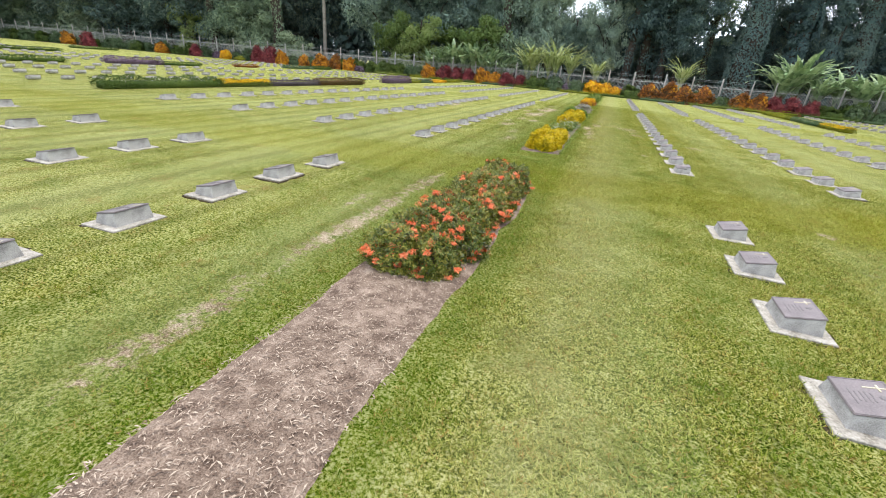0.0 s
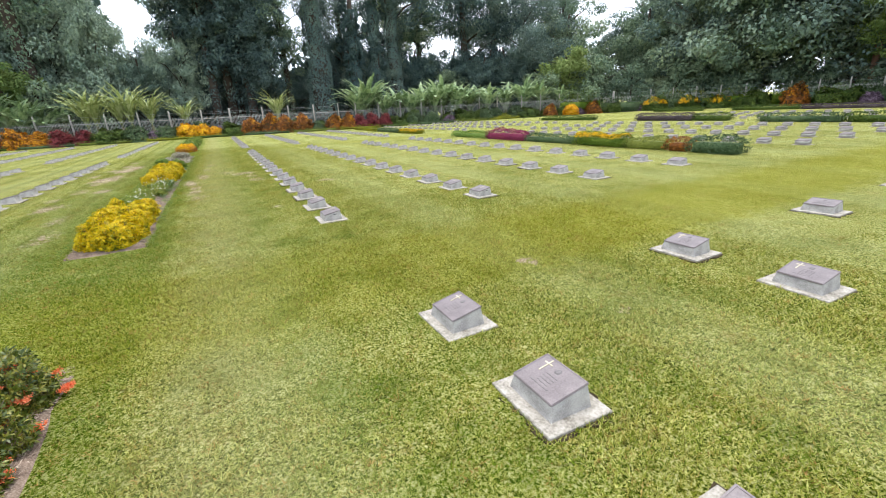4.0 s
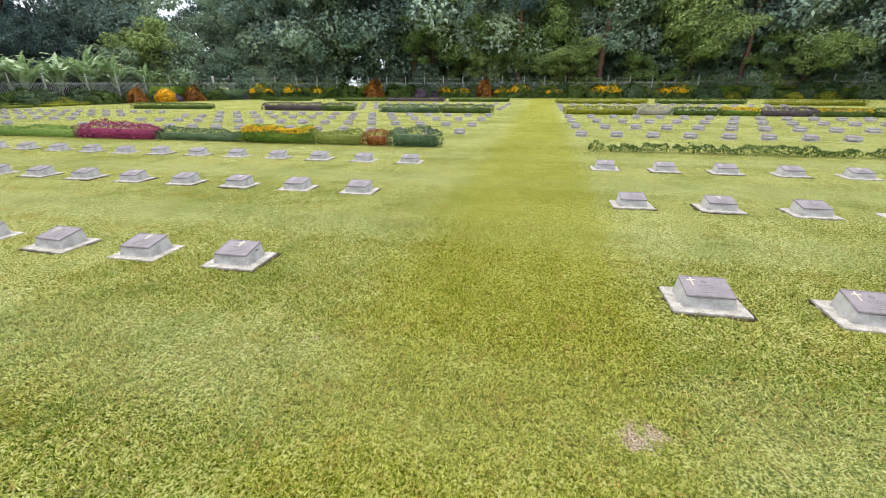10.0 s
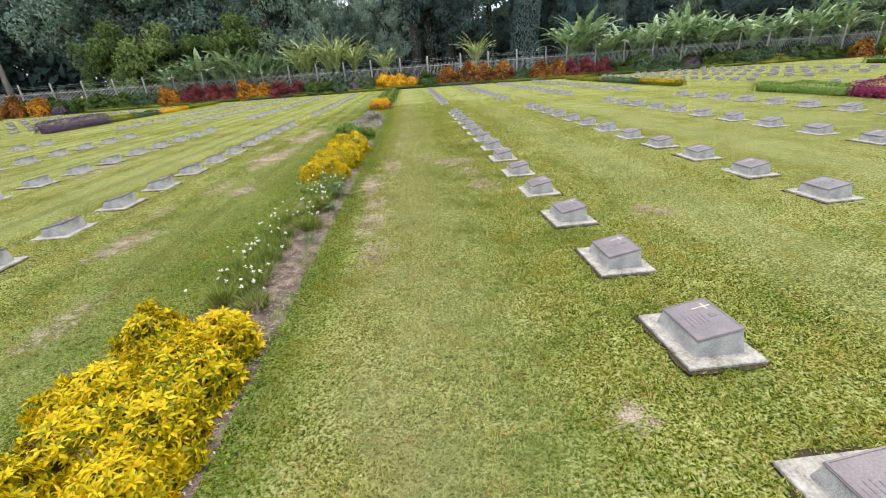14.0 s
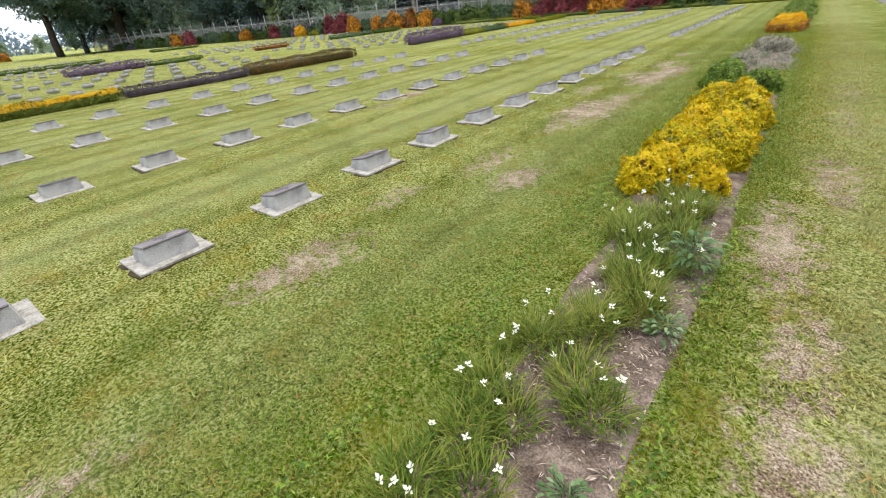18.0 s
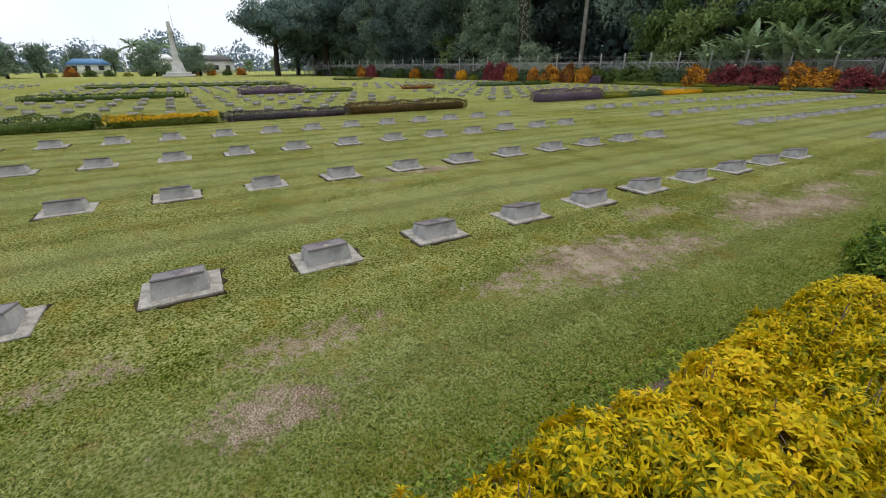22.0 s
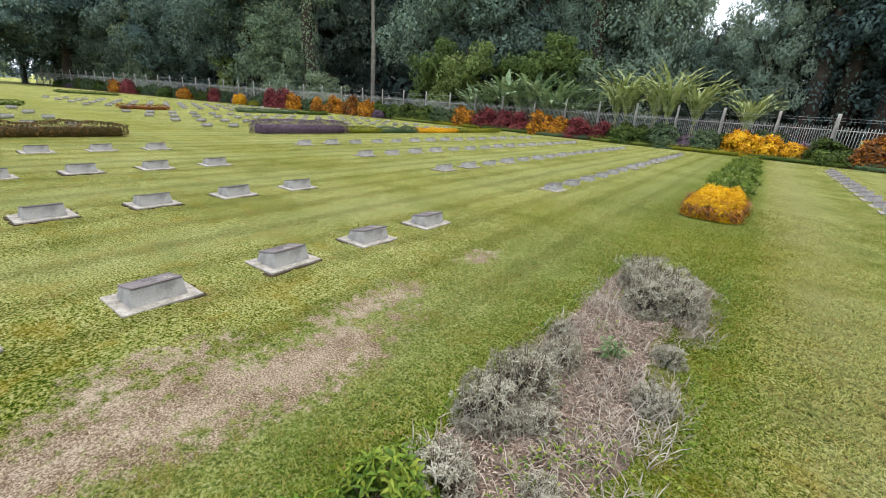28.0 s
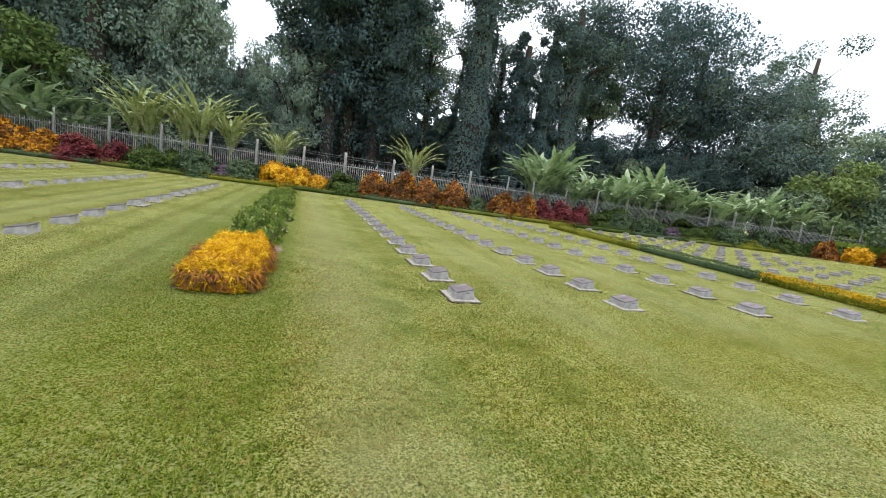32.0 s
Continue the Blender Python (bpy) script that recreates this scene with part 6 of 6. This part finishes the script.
def palm(x, y, height, seed):
    rng = np.random.RandomState(seed)
    root = new("coconut_palm")
    bx = rng.normal(0, 0.5)
    v, t = tube([(0, 0, -0.2), (bx * 0.3, 0, height * 0.5), (bx, 0.2, height)], [0.22, 0.15, 0.12], 7)
    part("trunk", mesh_tris("trunk", v, t, M["pale_bark"], True), root)
    for i in range(14):
        e = rng.uniform(-0.1, 1.1)
        a = i * 2.4
        k = 22
        f = np.linspace(0.12, 1, k)
        L = height * 0.18 + 2.2
        spine = np.stack([f * L * math.cos(e * 0.8), np.zeros(k), f * L * math.sin(e) - 0.35 * L * f ** 2], 1)
        d = np.concatenate([np.tile([[0.6, 1, -0.5]], (k, 1)), np.tile([[0.6, -1, -0.5]], (k, 1))])
        vv, tt = leaves(np.concatenate([spine, spine]), d, np.tile([[0, 0, 1.0]], (2 * k, 1)), 0.85, 0.16, 0.3)
        v2, t2 = join((vv, tt), tube(spine[::4], 0.03, 3))
        fr = part("frond", mesh_tris("frond", v2, t2, M["canopy_mid"]), root)
        fr.matrix_basis = pose(bx, 0.2, height, 0, 0, math.degrees(a))
    root.matrix_basis = pose(x, y, 0)
    return tagged(root, "coconut palm with drooping feathery fronds far off", "palm tree", "distant palms")


for i, (x, y, h) in enumerate([(-80, -33, 10.5), (-80, -21, 7), (-150, 8, 7), (-155, 11, 7), (-152, 14, 7.5), (-160, 17, 7)]):
    palm(x, y, h, 800 + i)

# ---- far west side ----
for kind, x, y, s in [("full2", -76, -33, 0.6), ("full", -70, -28, 0.55), ("full2", -66, -25, 0.45), ("full2", -95, -22, 0.45), ("flame", -94, -25, 0.72), ("flame", -94, -20.5, 0.78), ("flame", -93, -16.5, 0.62), ("full2", -104, -12, 0.42), ("full2", -103, -8, 0.4), ("full2", -101, -15, 0.42), ("full2", -105, -4, 0.36), ("full2", -99, -18, 0.4), ("bush", -100, -9, 1.0), ("bush", -86, -18, 1.2), ("bush", -88, -12, 0.6),
                      *[("full2", -195 + 6 * math.sin(k), -75 + k * 9, 0.36 + 0.08 * math.sin(k * 2.7)) for k in range(16)], ("full2", -78, -27, 0.75), ("full", -180, -8, 0.42), ("full2", -185, 0, 0.5), ("full", -185, 7, 0.42), ("full2", -190, 12, 0.4), ("full", -106, 40, 0.75), ("full", -106, 49, 0.95), ("full2", -94, 48, 0.6)]:
    plant(kind, x, y, s)
for y in (13.0, 20.5):
    plant("bush", -105, y, 1.15)
for y in range(-4, 32, 3):
    put_shrub(r.choice(("amber", "green", "rust", "lime", "green")), -112 + r.uniform(-2, 2), y, 1.1)

# line of trees that closes the plain, haze painted into its leaves
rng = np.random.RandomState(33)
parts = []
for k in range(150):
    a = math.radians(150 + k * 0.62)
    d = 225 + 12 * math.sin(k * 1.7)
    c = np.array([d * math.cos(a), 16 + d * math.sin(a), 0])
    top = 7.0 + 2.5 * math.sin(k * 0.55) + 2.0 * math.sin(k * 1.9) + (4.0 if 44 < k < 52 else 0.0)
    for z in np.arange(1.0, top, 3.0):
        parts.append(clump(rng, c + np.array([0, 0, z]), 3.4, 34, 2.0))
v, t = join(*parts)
tagged(new("distant_treeline", mesh_tris("distant_treeline", v, t, M["far_haze"])), "line of distant trees across the plain, tinted blue as by haze", "trees", kind="stuff")

# memorial cross on its stepped base
mem = new("memorial_cross")
st = [box_np(-1.9, 1.9, -1.9, 1.9, 0, 0.35), box_np(-1.45, 1.45, -1.45, 1.45, 0.35, 0.7)]
for i, s in enumerate(st):
    part("step", mesh_tris("step", *s, M["stone"]), mem)
bm = bmesh.new()
bmesh.ops.create_cone(bm, cap_ends=True, segments=8, radius1=1.0, radius2=0.62, depth=1.5)
bmesh.ops.translate(bm, verts=bm.verts[:], vec=(0, 0, 1.45))
part("plinth", bm_mesh("plinth", bm, M["stone"]), mem, "octagonal white stone plinth")
bm = bmesh.new()
bmesh.ops.create_cone(bm, cap_ends=True, segments=8, radius1=0.46, radius2=0.24, depth=5.2)
bmesh.ops.translate(bm, verts=bm.verts[:], vec=(0, 0, 4.8))
part("shaft", bm_mesh("shaft", bm, M["stone"]), mem)
part("crossbar", bm_mesh("crossbar", bevel_box(-0.22, 0.22, -1.05, 1.05, 5.75, 6.2, 0.06), M["stone"]), mem)
part("sword", mesh_tris("sword", *join(box_np(0.33, 0.38, -0.07, 0.07, 3.2, 6.3), box_np(0.33, 0.39, -0.4, 0.4, 5.4, 5.52)), M["plate"]), mem, "dark bronze sword on the face")
mem.matrix_basis = pose(-98, 16.7, 0, 0, 0, 78) @ Matrix.Scale(1.22, 4)
tagged(mem, "tall white stone memorial cross with bronze sword", "memorial")
pole = new("flagpole")
part("pole", mesh_tris("pole", *tube([(0, 0, 0), (0, 0, 6), (0, 0, 12.5)], [0.09, 0.07, 0.04], 8), M["steel"], True), pole)
part("cap", mesh_tris("cap", *tube([(0, 0, 12.5), (0, 0, 12.6), (0, 0, 12.7)], [0.03, 0.08, 0.02], 8), M["steel"], True), pole)
pole.matrix_basis = pose(-108, 17.6, 0)
tagged(pole, "bare white metal flagpole", "flagpole")


def shelter():
    """Open memorial shelter: solid end bay, columns along the front and a flat dark roof."""
    root = new("memorial_shelter")
    part("floor_slab", mesh_tris("floor_slab", *box_np(-2.6, 2.6, -4.4, 4.4, 0, 0.18), M["shelter"]), root)
    part("back_wall", mesh_tris("back_wall", *box_np(-2.4, -2.15, -4.2, 4.2, 0.18, 2.7), M["shelter"]), root)
    part("end_wall", mesh_tris("end_wall", *box_np(-2.15, 2.2, -4.2, -3.95, 0.18, 2.7), M["shelter"]), root)
    part("end_wall", mesh_tris("end_wall", *box_np(-2.15, 2.2, 3.95, 4.2, 0.18, 2.7), M["shelter"]), root)
    part("front_panel", mesh_tris("front_panel", *box_np(1.98, 2.2, -3.95, -0.4, 0.18, 2.7), M["shelter"]), root, "plain rendered panel")
    for i in range(5):
        y = 0.25 + i * 0.82
        part("column", bm_mesh("column", bevel_box(1.95, 2.22, y, y + 0.3, 0.18, 2.7, 0.02), M["shelter"]), root)
    part("roof", bm_mesh("roof", bevel_box(-2.9, 2.9, -4.7, 4.7, 2.7, 3.05, 0.03), M["roof"]), root, "flat dark roof slab")
    root.matrix_basis = pose(-58, -11.2, 0, 0, 0, 20) @ Matrix.Diagonal((0.85, 0.8, 1, 1))
    tagged(root, "small open memorial shelter with columns and flat roof", "building")


shelter()
low = new("low_wall")
part("wall", mesh_tris("wall", *box_np(-0.2, 0.2, -2.2, 2.2, 0, 0.9), M["shelter"]), low)
low.matrix_basis = pose(-58.5, -19.3, 0)
tagged(low, "low grey rendered wall beside the shelter", "wall")


def house(x, y, w, d, h, roof, label):
    root = new("distant_house")
    part("outer_wall", mesh_tris("outer_wall", *box_np(-d / 2, d / 2, -w / 2, w / 2, 0, h), M["white_wall"]), root)
    v = np.array([(-d / 2 - 0.6, -w / 2 - 0.6, h), (d / 2 + 0.6, -w / 2 - 0.6, h), (d / 2 + 0.6, w / 2 + 0.6, h), (-d / 2 - 0.6, w / 2 + 0.6, h), (0, -w / 2 + 1.2, h + 1.6), (0, w / 2 - 1.2, h + 1.6)])
    part("roof", mesh_tris("roof", v, np.array([(0, 1, 4), (2, 3, 5), (1, 2, 5), (1, 5, 4), (3, 0, 4), (3, 4, 5), (0, 3, 2), (0, 2, 1)]), M[roof]), root)
    for i in range(int(w // 3)):
        yy = -w / 2 + 1.5 + i * 3
        part("window", mesh_tris("window", *box_np(d / 2 - 0.05, d / 2 + 0.03, yy - 0.6, yy + 0.6, 1.0, 2.2), M["plate"]), root)
    root.matrix_basis = pose(x, y, 0)
    tagged(root, label, "house", "distant houses")


house(-165, -4, 9, 7, 2.4, "blue_roof", "distant low house with blue sheet roof")
house(-170, 12, 10, 7, 3.8, "white_wall", "distant white two-storey building")
house(-150, 27, 9, 7, 3.2, "roof", "distant white house with dark roof")
for i, (x, y, h) in enumerate([(-175, -14, 9.5), (-178, -10, 9), (-172, -2, 10.5), (-170, 4, 9)]):
    mast = new("radio_mast")
    part("mast", mesh_tris("mast", *tube([(0, 0, 0), (0, 0, h / 2), (0, 0, h)], [0.18, 0.12, 0.05], 4), M["steel"]), mast)
    part("crossbar", mesh_tris("crossbar", *box_np(-0.05, 0.05, -0.9, 0.9, h * 0.86, h * 0.86 + 0.1), M["steel"]), mast)
    mast.matrix_basis = pose(x, y, 0)
    tagged(mast, "thin steel mast far behind the trees", "mast", "distant masts")
